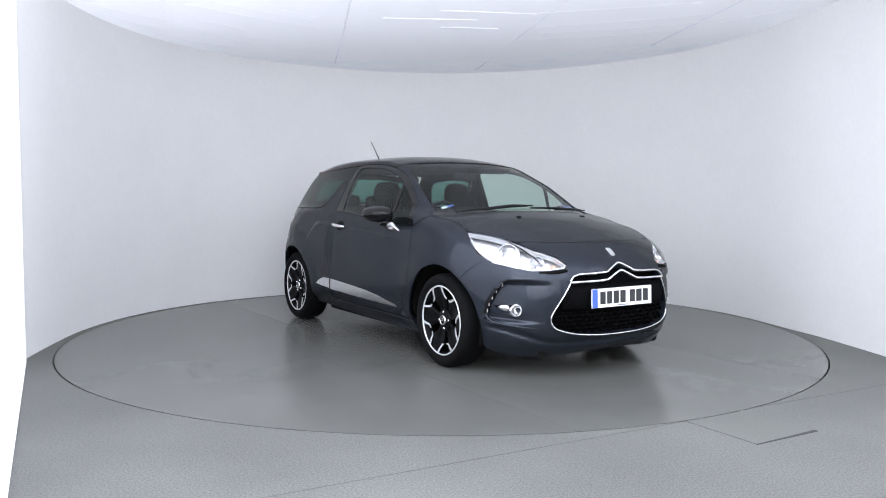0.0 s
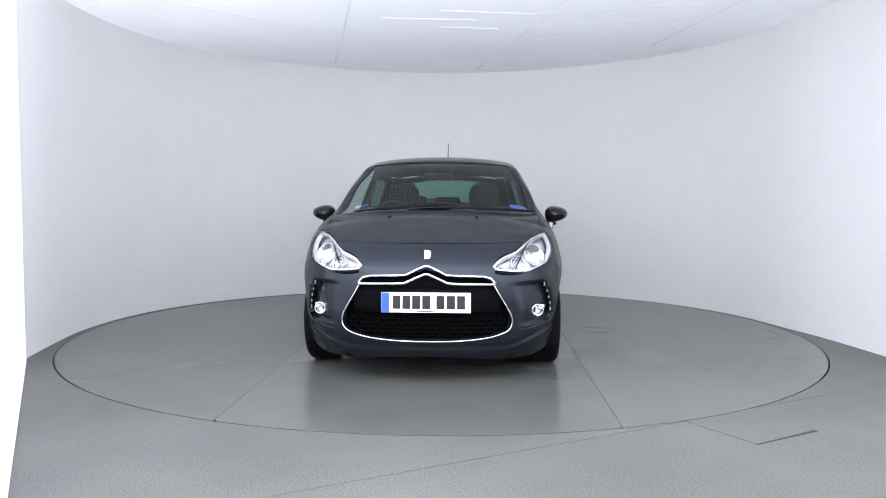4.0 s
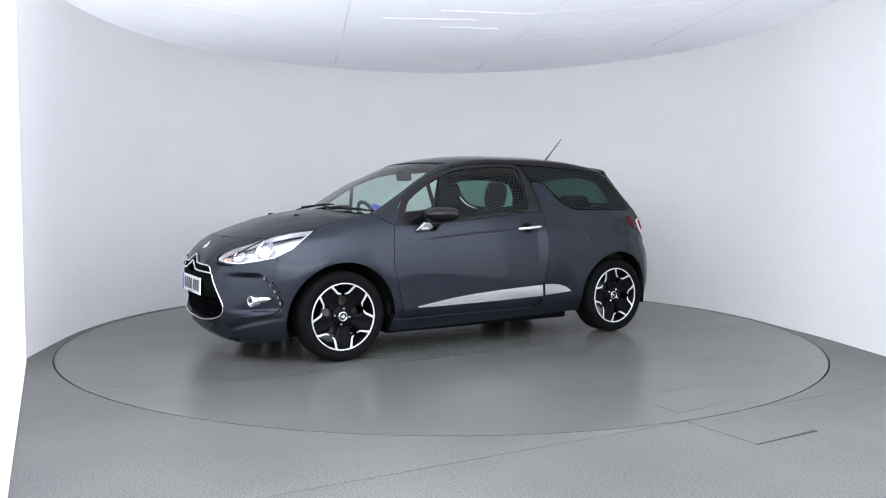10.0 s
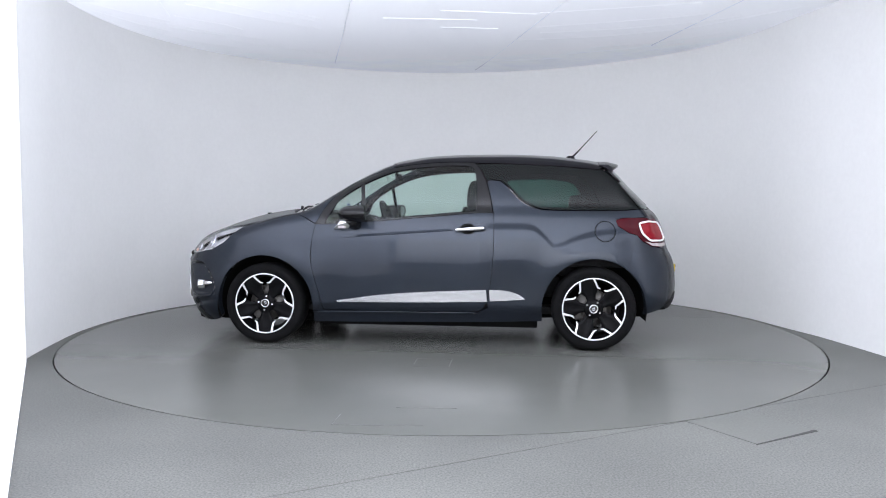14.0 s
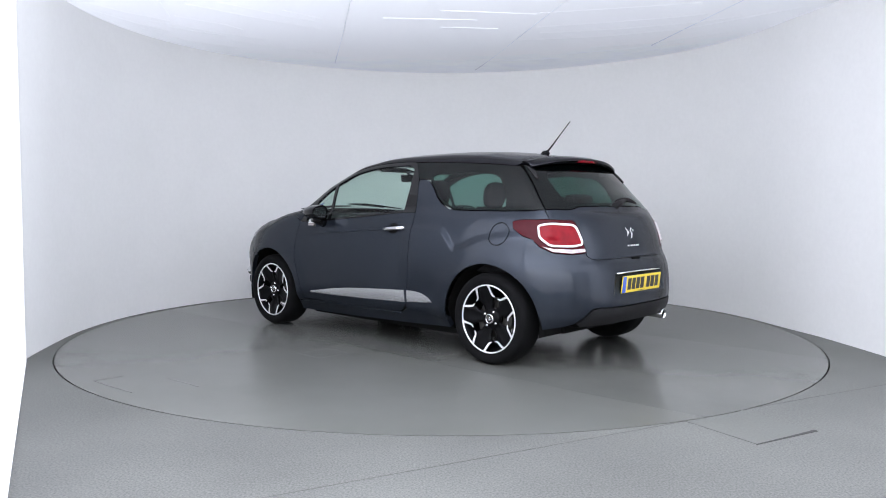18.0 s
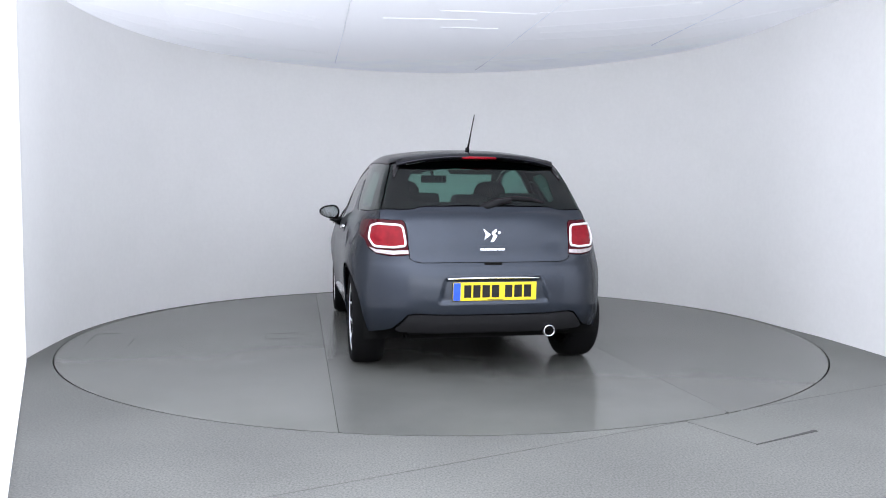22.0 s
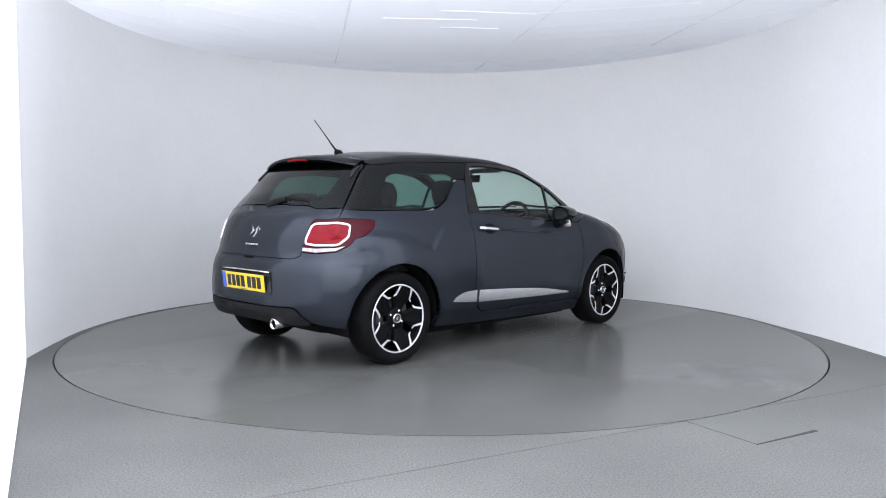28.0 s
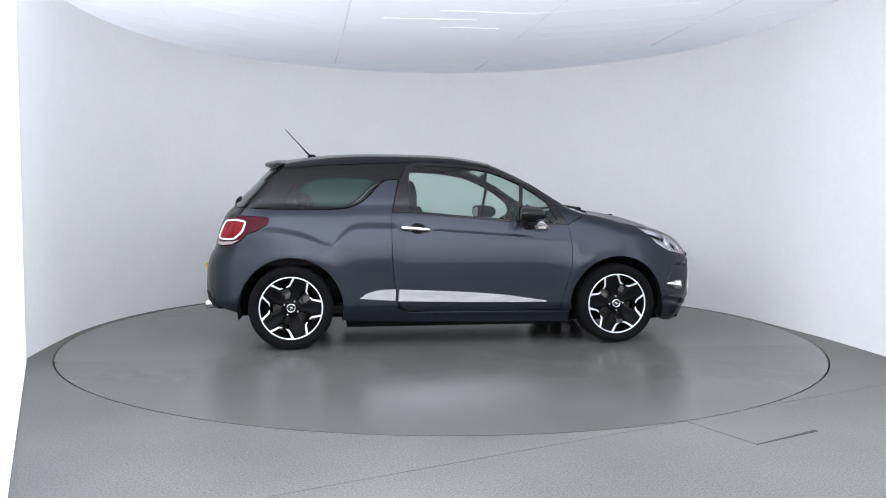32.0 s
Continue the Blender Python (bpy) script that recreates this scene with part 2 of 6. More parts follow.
def ribbon_wall(name, pts, z0, z1, thick, material, label):
    """A standing wall along a plan line, with thickness to its outside."""
    bm = bmesh.new()
    n = len(pts)
    cols = []
    for i, (x, y) in enumerate(pts):
        ax, ay = pts[max(i - 1, 0)]
        bx, by = pts[min(i + 1, n - 1)]
        d = Vector((bx - ax, by - ay, 0)).normalized()
        out = Vector((-d.y, d.x, 0))
        cols.append([bm.verts.new((x, y, z0)), bm.verts.new((x, y, z1)), bm.verts.new((x + out.x * thick, y + out.y * thick, z1)), bm.verts.new((x + out.x * thick, y + out.y * thick, z0))])
    for a, b in zip(cols, cols[1:]):
        for k in range(4):
            bm.faces.new((a[k], a[(k + 1) % 4], b[(k + 1) % 4], b[k]))
    bm.faces.new(cols[0][::-1])
    bm.faces.new(cols[-1])
    fix(bm)
    for e in bm.edges:
        e.smooth = e.calc_face_angle(0.0) < 0.6
    return tagged(part(name, bm, material), label, "wall", kind="structure")


ribbon_wall("wall_back", wall_line(), -0.02, CEIL_Z + 0.3, 0.08, WALL, "curved white painted studio wall around the turntable")
ribbon_wall("wall_side", [(-1.30, -4.305), (-1.69, -3.55), (-2.25, -2.465), (-2.815, -1.37)], -0.02, CEIL_Z + 0.3, 0.06, PANEL_WHITE, "flat white side panel beside the curved wall")
# the next two walls are unseen: assumed, pale and splayed to bounce light
ribbon_wall("wall_assumed_side", [(3.145, -1.46), (3.47, -2.15), (3.80, -2.85), (4.15, -3.60)], -0.02, CEIL_Z + 0.3, 0.06, PANEL_WHITE, "flat white side panel beside the curved wall")
ribbon_wall("wall_front", [(4.24, -3.60), (4.3, -3.72), (4.3, -7.7), (-4.3, -7.7), (-4.3, -3.6), (-1.35, -4.36)], -0.02, CEIL_Z + 0.3, 0.08, BAY, "plain pale wall round the camera bay")
# glow sheets added over the side panels to brighten the walls; right one unseen
for ax, ay, bx, by, glow in ((-1.36, -4.165, -2.79, -1.39, PANEL_GLOW), (3.30, -1.89, 4.09, -3.56, PANEL_GLOW_DIM)):
    d = Vector((bx - ax, by - ay, 0)).normalized()
    inn = Vector((d.y, -d.x, 0))
    m = Matrix.Translation((ax, ay, 0)) @ Matrix(((d.x, inn.x, 0, 0), (d.y, inn.y, 0, 0), (0, 0, 1, 0), (0, 0, 0, 1)))
    far = math.hypot(bx - ax, by - ay)
    lit = tagged(new("side_glow"), "glowing white sheet added over the flat side panel", "light")
    bm = bmesh.new()
    box(bm, 0, far, 0.006, 0.012, 0.012, CEIL_Z - 0.01, 0, m)
    part("diffuser", fix(bm), glow, lit, smooth=False)
    bm = bmesh.new()
    box(bm, -0.012, far + 0.008, 0.002, 0.0155, 0.001, 0.0115, 0.0, m)
    part("base_rail", fix(bm), PANEL_WHITE, lit, "white base rail", smooth=False)

# an unseen glowing panel, added behind the camera as fill, wall to wall; it fades towards the floor
bank = tagged(new("fill_panel"), "unseen wide glowing panel added behind the camera as fill", "light bank")
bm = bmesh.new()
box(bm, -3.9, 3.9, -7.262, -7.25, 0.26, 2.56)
part("diffuser", fix(bm), FILL_GLOW, bank, "glowing white diffuser", smooth=False)
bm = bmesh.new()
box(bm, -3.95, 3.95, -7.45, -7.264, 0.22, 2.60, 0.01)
part("housing", fix(bm), PANEL_WHITE, bank, "white back of the fill panel", smooth=False)
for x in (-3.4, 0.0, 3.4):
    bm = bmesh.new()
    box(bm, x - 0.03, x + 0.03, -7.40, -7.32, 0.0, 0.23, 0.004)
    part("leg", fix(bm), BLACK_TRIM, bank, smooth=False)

# ground with a round opening for the turntable
bm = bmesh.new()
inner, outer = [], []
N = 160
for i in range(N):
    a = 2 * math.pi * i / N
    inner.append(bm.verts.new((DISC_X + (R_DISC + 0.006) * math.cos(a), DISC_Y + (R_DISC + 0.006) * math.sin(a), 0)))
    outer.append(bm.verts.new((9.5 * math.cos(a), 9.5 * math.sin(a), 0)))
low = [bm.verts.new((v.co.x, v.co.y, -0.06)) for v in inner]
for i in range(N):
    j = (i + 1) % N
    bm.faces.new((inner[i], outer[i], outer[j], inner[j]))
    bm.faces.new((low[i], inner[i], inner[j], low[j]))
tagged(part("floor", fix(bm), FLOOR, smooth=False), "grey speckled painted concrete studio floor", "floor", kind="structure")
bm = bmesh.new()
lathe(bm, [(0.001, -0.06), (R_DISC + 0.3, -0.06)], 64)
tagged(part("trim_pit", fix(bm), GROOVE, smooth=False), "dark pit under the turntable rim", "floor", kind="structure")


def fabric_z(x, y):
    """Sag and stretch wrinkles of the ceiling cloth."""
    r = math.hypot(x, y)
    z = CEIL_Z - 0.02 + 0.05 * min(1.0, (r / 2.9) ** 3) - 0.03 * min(1, r / 2.9)
    return z


bm = bmesh.new()
rings = []
RN, AN = 40, 120
for i in range(RN + 1):
    r = 0.02 + (7.9 - 0.02) * i / RN
    rings.append([bm.verts.new((r * math.cos(2 * math.pi * k / AN), r * math.sin(2 * math.pi * k / AN), fabric_z(r * math.cos(2 * math.pi * k / AN), r * math.sin(2 * math.pi * k / AN)))) for k in range(AN)])
for a, b in zip(rings, rings[1:]):
    for k in range(AN):
        bm.faces.new((a[k], b[k], b[(k + 1) % AN], a[(k + 1) % AN]))
bm.faces.new(rings[0])
fix(bm)
# seams and folds of the cloth: a narrow ridge hangs a little below it, shaded side painted darker, lit side lighter
SEAMS = [[(-0.65, -0.75), (-0.88, 0.53), (-1.13, 1.86), (-1.20, 2.25)], [(1.05, -1.0), (0.76, 0.61), (0.45, 2.43), (0.40, 2.70)], [(-2.12, -0.9), (-2.21, -0.4), (-2.30, 0.09)], [(2.32, -0.5), (2.18, 0.42), (2.08, 1.20)]]
FOLDS = [[(0.80, -0.11), (2.01, -0.44)], [(0.84, 0.39), (1.97, 0.02), (2.19, -0.10)], [(0.75, 0.92), (1.47, 0.76), (2.17, 0.47), (2.60, 0.04), (2.89, -0.24)], [(1.49, 1.27), (2.17, 0.99), (2.66, 0.57)],
         [(2.04, 1.54), (2.56, 1.19)], [(-2.87, -0.30), (-2.64, 0.0), (-2.36, 0.27)], [(-2.91, -0.03), (-2.68, 0.46), (-2.51, 0.68)], [(-2.02, -0.32), (-1.58, 0.09), (-1.08, 0.52)],
         [(-2.25, 0.09), (-1.90, 0.38), (-1.80, 0.55)], [(-1.29, -0.16), (-1.02, 0.12)], [(-2.74, 0.62), (-2.49, 1.10), (-2.09, 1.44)], [(-2.45, 0.52), (-2.03, 0.84)], [(-0.01, -0.15), (0.78, -0.07)], [(-0.01, 0.43), (0.50, 0.46)], [(0.9, 0.62), (1.6, 0.44), (2.2, 0.20), (2.5, 0.0)], [(-1.75, -0.40), (-1.30, 0.05), (-1.05, 0.24)], [(-2.55, 0.28), (-2.15, 0.62), (-1.7, 0.98)], [(1.3, 1.62), (1.9, 1.36), (2.35, 1.05)], [(0.15, 2.05), (0.8, 2.0), (1.3, 1.86)], [(-2.05, 1.05), (-1.6, 1.42), (-1.2, 1.66)], [(-0.5, 0.1), (0.3, 0.16)]]
for lines, wide, drop in ((SEAMS, 0.008, 0.008), (FOLDS, 0.009, 0.008)):
    for line in lines:
        n = len(line)
        row = []
        for i, (x, y) in enumerate(line):
            (ax, ay), (bx, by) = line[max(i - 1, 0)], line[min(i + 1, n - 1)]
            d = Vector((bx - ax, by - ay, 0)).normalized()
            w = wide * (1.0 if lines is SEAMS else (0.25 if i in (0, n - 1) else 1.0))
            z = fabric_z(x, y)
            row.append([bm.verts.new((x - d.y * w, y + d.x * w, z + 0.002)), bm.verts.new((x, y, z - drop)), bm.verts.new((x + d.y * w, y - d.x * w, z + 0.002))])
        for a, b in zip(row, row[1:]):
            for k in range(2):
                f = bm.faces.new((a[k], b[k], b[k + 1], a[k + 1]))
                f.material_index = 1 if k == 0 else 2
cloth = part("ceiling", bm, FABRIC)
cloth.data.materials.append(FOLD_DARK)
cloth.data.materials.append(FOLD_LIGHT)
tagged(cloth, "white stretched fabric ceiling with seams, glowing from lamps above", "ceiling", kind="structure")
bm = bmesh.new()
box(bm, -9, 9, -9, 9, CEIL_Z + 0.31, CEIL_Z + 0.36)
tagged(part("ceiling_upper", fix(bm), WALL, smooth=False), "plain white upper ceiling above the fabric", "ceiling", kind="structure")



def stroke(name, pts, w0, w1, material, parent, z=0.0, high=0.0012):
    """A thin joint along a line on the floor, w0 wide at its start and w1 at its end."""
    bm = bmesh.new()
    rows = []
    n = len(pts)
    for i, (x, y) in enumerate(pts):
        (ax, ay), (bx, by) = pts[max(i - 1, 0)], pts[min(i + 1, n - 1)]
        d = Vector((bx - ax, by - ay, 0)).normalized()
        w = (w0 + (w1 - w0) * i / (n - 1)) / 2
        rows.append([bm.verts.new((x - d.y * w, y + d.x * w, z)), bm.verts.new((x - d.y * w, y + d.x * w, z + high)), bm.verts.new((x + d.y * w, y - d.x * w, z + high)), bm.verts.new((x + d.y * w, y - d.x * w, z))])
    for a, b in zip(rows, rows[1:]):
        for k in range(3):
            bm.faces.new((a[k], a[k + 1], b[k + 1], b[k]))
    bm.faces.new(rows[0][::-1])
    bm.faces.new(rows[-1])
    return part(name, fix(bm), material, parent, smooth=False)


# floor hatch beside the turntable, with its open slot and the long saw cut
floor = bpy.data.objects["floor"]
hatch = tagged(new("floor_hatch"), "square grey access hatch let into the floor by the turntable", "hatch")
bm = bmesh.new()
q = [(1.215, -2.726), (1.422, -3.085), (1.786, -2.878), (1.576, -2.517)]
edge = [(DISC_X + math.cos(radians(a)) * (R_DISC + 0.02), DISC_Y + math.sin(radians(a)) * (R_DISC + 0.02)) for a in (301.5, 299, 296.5)]
top = [bm.verts.new((x, y, 0.0012)) for x, y in (q[0], q[1], q[2], q[3], *edge[:2])]
low = [bm.verts.new((v.co.x, v.co.y, 0.0)) for v in top]
bm.faces.new(top)
for i in range(len(top)):
    bm.faces.new((top[i], low[i], low[(i + 1) % len(top)], top[(i + 1) % len(top)]))
part("cover", fix(bm), HATCH, hatch, smooth=False)
stroke("open_slot", [(1.418, -3.088), (1.60, -2.985), (1.74, -2.905), (1.79, -2.874)], 0.006, 0.024, GROOVE, hatch, 0.0, 0.0024)
stroke("joint", [(1.215, -2.726), (1.422, -3.085)], 0.003, 0.002, FILLED, hatch, 0.0, 0.0022)
stroke("saw_cut", [(-1.4, -4.12), (-0.386, -3.579), (0.4, -3.16), (1.215, -2.726)], 0.003, 0.003, FILLED, floor)
stroke("saw_cut", [(1.576, -2.517), (2.1, -2.24), (2.67, -1.945), (3.05, -1.745)], 0.004, 0.003, FILLED, floor)

# turntable
turntable = tagged(new("turntable"), "large round grey painted turntable flush with the floor", "turntable")


def deck_sheet(y0, y1, lift, paint):
    """One sheet of the deck: the disc between two chords."""
    bm = bmesh.new()
    r = R_DISC - 0.005
    pts = []
    for i in range(240):
        a = 2 * math.pi * i / 240
        pts.append((r * math.cos(a), min(max(r * math.sin(a), y0), y1)))
    pts = [p for i, p in enumerate(pts) if p != pts[i - 1]]
    pts = [(math.copysign(min(abs(x), math.sqrt(r * r - y * y)), x), y) for x, y in pts]
    top = [bm.verts.new((x, y, lift)) for x, y in pts]
    low = [bm.verts.new((x, y, -0.05)) for x, y in pts]
    bm.faces.new(top)
    for i in range(len(pts)):
        bm.faces.new((top[i], low[i], low[(i + 1) % len(pts)], top[(i + 1) % len(pts)]))
    return part("deck_sheet", fix(bm), paint, turntable, smooth=False)


deck_sheet(-9, -1.0015, 0.0, DISC_DARK)
deck_sheet(-0.9990, 0.9990, 0.0, DISC_MID)
deck_sheet(1.0015, 9, 0.0, DISC)
for pts in ([(-0.20, 1.45), (0.04, 1.45)], [(-0.20, 1.45), (-0.20, 1.20), (-0.12, 1.20)], [(0.04, 1.40), (0.04, 1.20), (-0.06, 1.20)], [(0.24, 2.62), (0.24, 2.80), (0.02, 2.79), (-0.20, 2.77)], [(-0.02, 2.46), (-0.34, 2.44)]):
    stroke("hatch_joint", pts, 0.004, 0.003, FILLED, turntable)
# ---- the car's skin: one smooth closed surface, from which every panel is cut ----
def curve(*pts):
    """A smooth curve through (x, value) pairs, as a quick table."""
    xs, ys = np.array([p[0] for p in pts], float), np.array([p[1] for p in pts], float)
    if xs[0] > xs[-1]:
        xs, ys = xs[::-1], ys[::-1]
    h = np.diff(xs)
    d = np.diff(ys) / h
    m = np.empty(len(xs))
    m[0], m[-1] = d[0], d[-1]
    for i in range(1, len(xs) - 1):
        m[i] = 0.0 if d[i - 1] * d[i] <= 0 else (h[i - 1] + h[i]) * 3 / ((2 * h[i] + h[i - 1]) / d[i - 1] + (h[i] + 2 * h[i - 1]) / d[i])
    tx = np.linspace(xs[0], xs[-1], 1500)
    k = np.clip(np.searchsorted(xs, tx) - 1, 0, len(xs) - 2)
    s = (tx - xs[k]) / h[k]
    ty = (2 * s ** 3 - 3 * s ** 2 + 1) * ys[k] + (s ** 3 - 2 * s ** 2 + s) * h[k] * m[k] + (3 * s ** 2 - 2 * s ** 3) * ys[k + 1] + (s ** 3 - s ** 2) * h[k] * m[k + 1]
    return lambda v: np.interp(v, tx, ty)


X_NOSE = curve((0.10, 1.88), (0.15, 1.935), (0.20, 1.982), (0.26, 2.014), (0.35, 2.033), (0.50, 2.040), (0.60, 2.032), (0.68, 2.005), (0.77, 1.95), (0.83, 1.90), (0.90, 1.83), (1.05, 1.60))
X_TAIL = curve((0.15, -1.80), (0.25, -1.845), (0.36, -1.90), (0.45, -1.908), (0.55, -1.902), (0.62, -1.891), (0.68, -1.870), (0.715, -1.850), (0.75, -1.836), (0.85, -1.812), (0.93, -1.783), (1.0, -1.747), (1.06, -1.708), (1.2, -1.61))
HOOD = curve((0.2, 1.04), (1.00, 1.025), (1.15, 1.02), (1.28, 1.005), (1.42, 0.978), (1.62, 0.918), (1.77, 0.862), (1.87, 0.82), (1.97, 0.765), (2.2, 0.60))
WIDTH = curve((0.10, 0.775), (0.17, 0.800), (0.30, 0.824), (0.45, 0.836), (0.62, 0.841), (0.78, 0.832), (0.90, 0.806), (1.00, 0.772), (1.10, 0.735), (1.3, 0.66))
ROOF = curve((-3.2, -8.0), (-2.0, -0.40), (-1.80, 0.66), (-1.745, 0.93), (-1.70, 1.048), (-1.55, 1.215), (-1.45, 1.320), (-1.37, 1.385), (-1.28, 1.413), (-1.107, 1.437), (-0.923, 1.456), (-0.554, 1.469),
             (-0.25, 1.466), (-0.03, 1.457), (0.147, 1.437), (0.30, 1.408), (0.42, 1.368), (0.606, 1.279), (0.926, 1.095), (1.06, 1.018), (1.4, 0.78), (1.7, 0.35), (3.0, -2.0))
CABIN_W = curve((0.80, 0.800), (0.95, 0.770), (1.05, 0.745), (1.20, 0.690), (1.32, 0.635), (1.42, 0.585), (1.55, 0.50))


def smax(a, b, k):
    h = np.clip(0.5 + 0.5 * (a - b) / k, 0, 1)
    return a * h + b * (1 - h) + k * h * (1 - h)


def smin(a, b, k):
    return -smax(-a, -b, k)


def ramp(v, a, b):
    t = np.clip((v - a) / (b - a), 0, 1)
    return t * t * (3 - 2 * t)


LEDGE = curve((-0.30, 0.885), (-0.70, 0.888), (-0.79, 0.876), (-0.87, 0.815), (-0.94, 0.752), (-1.00, 0.762), (-1.08, 0.797), (-1.20, 0.833), (-1.35, 0.856), (-1.70, 0.862))


def side_w(x, z):
    w = WIDTH(z)
    for hx in (1.232, -1.232):
        r = np.hypot(x - hx, (z - 0.298))
        w = w + 0.016 * np.exp(-((r - 0.388) / 0.11) ** 2) * np.clip((z - 0.1) / 0.2, 0, 1)
    # ledge over the rear arch: it falls from the waist, then climbs back to the lamp
    zq = LEDGE(x)
    far = np.clip((-0.40 - x) / 0.12, 0, 1) * np.clip((x + 1.62) / 0.25, 0, 1)
    w = w + far * (0.0145 * (1 - ramp(z, zq - 0.012, zq + 0.045)) * ramp(z, 0.40, 0.70) - 0.003)
    # shoulder over the front wheel
    r = np.hypot(x - 1.20, z - 0.33)
    w = w + 0.012 * (1 - ramp(r, 0.36, 0.72)) * ramp(z, 0.40, 0.66)
    # the sill tucks in under the strip
    return w - 0.042 * ramp(z, 0.335, 0.17) * np.clip((1.15 - np.abs(x)) / 0.15, 0, 1)


def tub(x, y, z):
    ay = np.abs(y)
    w = side_w(x, z)
    sf = np.clip((x - 1.0) / (X_NOSE(z) - 1.0), 0, 3)
    sr = np.clip((-0.9 - x) / (-0.9 - X_TAIL(z)), 0, 3)
    gf = (sf ** 3.0 + (ay / w) ** 3.0) ** (1 / 3.0)
    gr = (sr ** 4.0 + (ay / w) ** 3.2) ** (1 / 3.3)
    d = np.where(x > 0, gf, gr)
    plan = (d - 1) * 0.8
    top = (z - HOOD(x) + 0.085 * (ay / 0.75) ** 2.2 * np.clip((x - 0.8) / 0.5, 0, 1)) * 0.93
    return smax(plan, top, 0.07)


def house(x, y, z):
    ay = np.abs(y)
    bow = np.where(x > 0, 0.24, -0.18 * np.clip((-0.6 - x) / 0.6, 0, 1)) * ay ** 2
    zr = ROOF(x + bow * np.clip(np.abs(x) / 0.4, 0, 1)) - 0.055 * (ay / 0.6) ** 2.4 * (1 - 0.7 * np.clip((x - 0.15) / 0.45, 0, 1))
    top = (z - zr) * 0.85
    w = CABIN_W(z) - 0.10 * np.clip((-0.5 - x) / 1.2, 0, 1) ** 2 - 0.03 * np.clip((x - 0.2) / 0.8, 0, 1) ** 2
    return smax(smax(ay - w, top, 0.05), 0.86 - z, 0.02)


SCOOP_EDGE = curve((0.30, 0.735), (0.36, 0.760), (0.42, 0.766), (0.52, 0.748), (0.60, 0.712), (0.66, 0.68))


def dents(x, y, z):
    """Depth by which the nose and tail are pressed in: lamp scoops, plate recess, lower lip."""
    ay = np.abs(y)
    e = SCOOP_EDGE(z) - ay
    scoop = 0.034 * ramp(e, 0.0, 0.016) * (1 - ramp(e, 0.03, 0.24)) * ramp(z, 0.345, 0.372) * (1 - ramp(z, 0.585, 0.612))
    lip = 0.008 * np.exp(-((z - 0.235 - 0.09 * ramp(ay, 0.45, 0.8)) / 0.018) ** 2) * (1 - ramp(ay, 0.70, 0.8))
    nose = (scoop + lip) * (x > 1.3)
    half = 0.300 + (0.61 - z) * 0.25
    plate = 0.011 * (1 - ramp(ay, half - 0.014, half + 0.018)) * ramp(z, 0.462, 0.494) * (1 - ramp(z, 0.600, 0.630))
    return nose + plate * (x < -1.5)


def skin(p):
    """Below zero inside the car, above zero outside. p: n x 3."""
    x, y, z = p[:, 0], p[:, 1], p[:, 2]
    return smin(tub(x, y, z) + dents(x, y, z), house(x, y, z), 0.03)


def cast(o, d, far=1.6, near=0.0, n=46):
    """Where rays from outside, o + s d with s from far down to near, first meet the skin."""
    s = np.linspace(far, near, n)
    hi = np.full(len(o), far)
    lo = np.full(len(o), near)
    done = np.zeros(len(o), bool)
    for a, b in zip(s, s[1:]):
        inside = (skin(o + d * b) < 0) & ~done
        hi[inside], lo[inside] = a, b
        done |= inside
    for _ in range(15):
        mid = (hi + lo) / 2
        ins = skin(o + d * mid[:, None]) < 0
        lo, hi = np.where(ins, mid, lo), np.where(ins, hi, mid)
    return o + d * lo[:, None]


def normals_of(p):
    e = 0.004
    g = np.stack([skin(p + np.eye(3)[i] * e) - skin(p - np.eye(3)[i] * e) for i in range(3)], 1)
    return g / np.maximum(np.linalg.norm(g, axis=1), 1e-9)[:, None]


AXIS_Z = 0.55
GLOBES = {"nose": (1.05, 0.0, 0.50), "tail": (-0.95, 0.0, 0.60)}


def to_flat(p, chart):
    """Points in space to chart coordinates, in about metres."""
    p = np.asarray(p, float)
    if chart == "wrap":
        return np.stack([p[:, 0], 0.75 * np.unwrap(np.mod(np.arctan2(p[:, 2] - AXIS_Z, p[:, 1]) + math.pi / 2, 2 * math.pi)) - 0.75 * math.pi / 2], 1)
    c = GLOBES[chart]
    s = 1.0 if chart == "nose" else -1.0
    dx, dy, dz = (p[:, 0] - c[0]) * s, p[:, 1], p[:, 2] - c[2]
    return np.stack([0.9 * np.arctan2(dy, dx), 0.9 * np.arctan2(dz, np.hypot(dx, dy))], 1)


def to_skin(q, chart):
    """Chart coordinates to the skin."""
    q = np.asarray(q, float)
    if chart == "wrap":
        a = q[:, 1] / 0.75
        o = np.stack([q[:, 0], 0 * a, np.full(len(q), AXIS_Z)], 1)
        return cast(o, np.stack([0 * a, np.cos(a), np.sin(a)], 1))
    c = GLOBES[chart]
    s = 1.0 if chart == "nose" else -1.0
    a, e = q[:, 0] / 0.9, q[:, 1] / 0.9
    return cast(np.tile(c, (len(q), 1)), np.stack([s * np.cos(a) * np.cos(e), np.sin(a) * np.cos(e), np.sin(e)], 1))


def from_side(pts):
    """Side view (x, z) points onto the left flank."""
    q = np.asarray(pts, float)
    return cast(np.stack([q[:, 0], 0 * q[:, 0], q[:, 1]], 1), np.tile((0.0, 1.0, 0.0), (len(q), 1)), 1.4)


def from_end(pts, front=True):
    """Front or rear view (y, z) points onto the nose or tail."""
    q = np.asarray(pts, float)
    s = 1.0 if front else -1.0
    return cast(np.stack([0 * q[:, 0], q[:, 0], q[:, 1]], 1), np.tile((s, 0.0, 0.0), (len(q), 1)), 2.4, 0.4, 56)


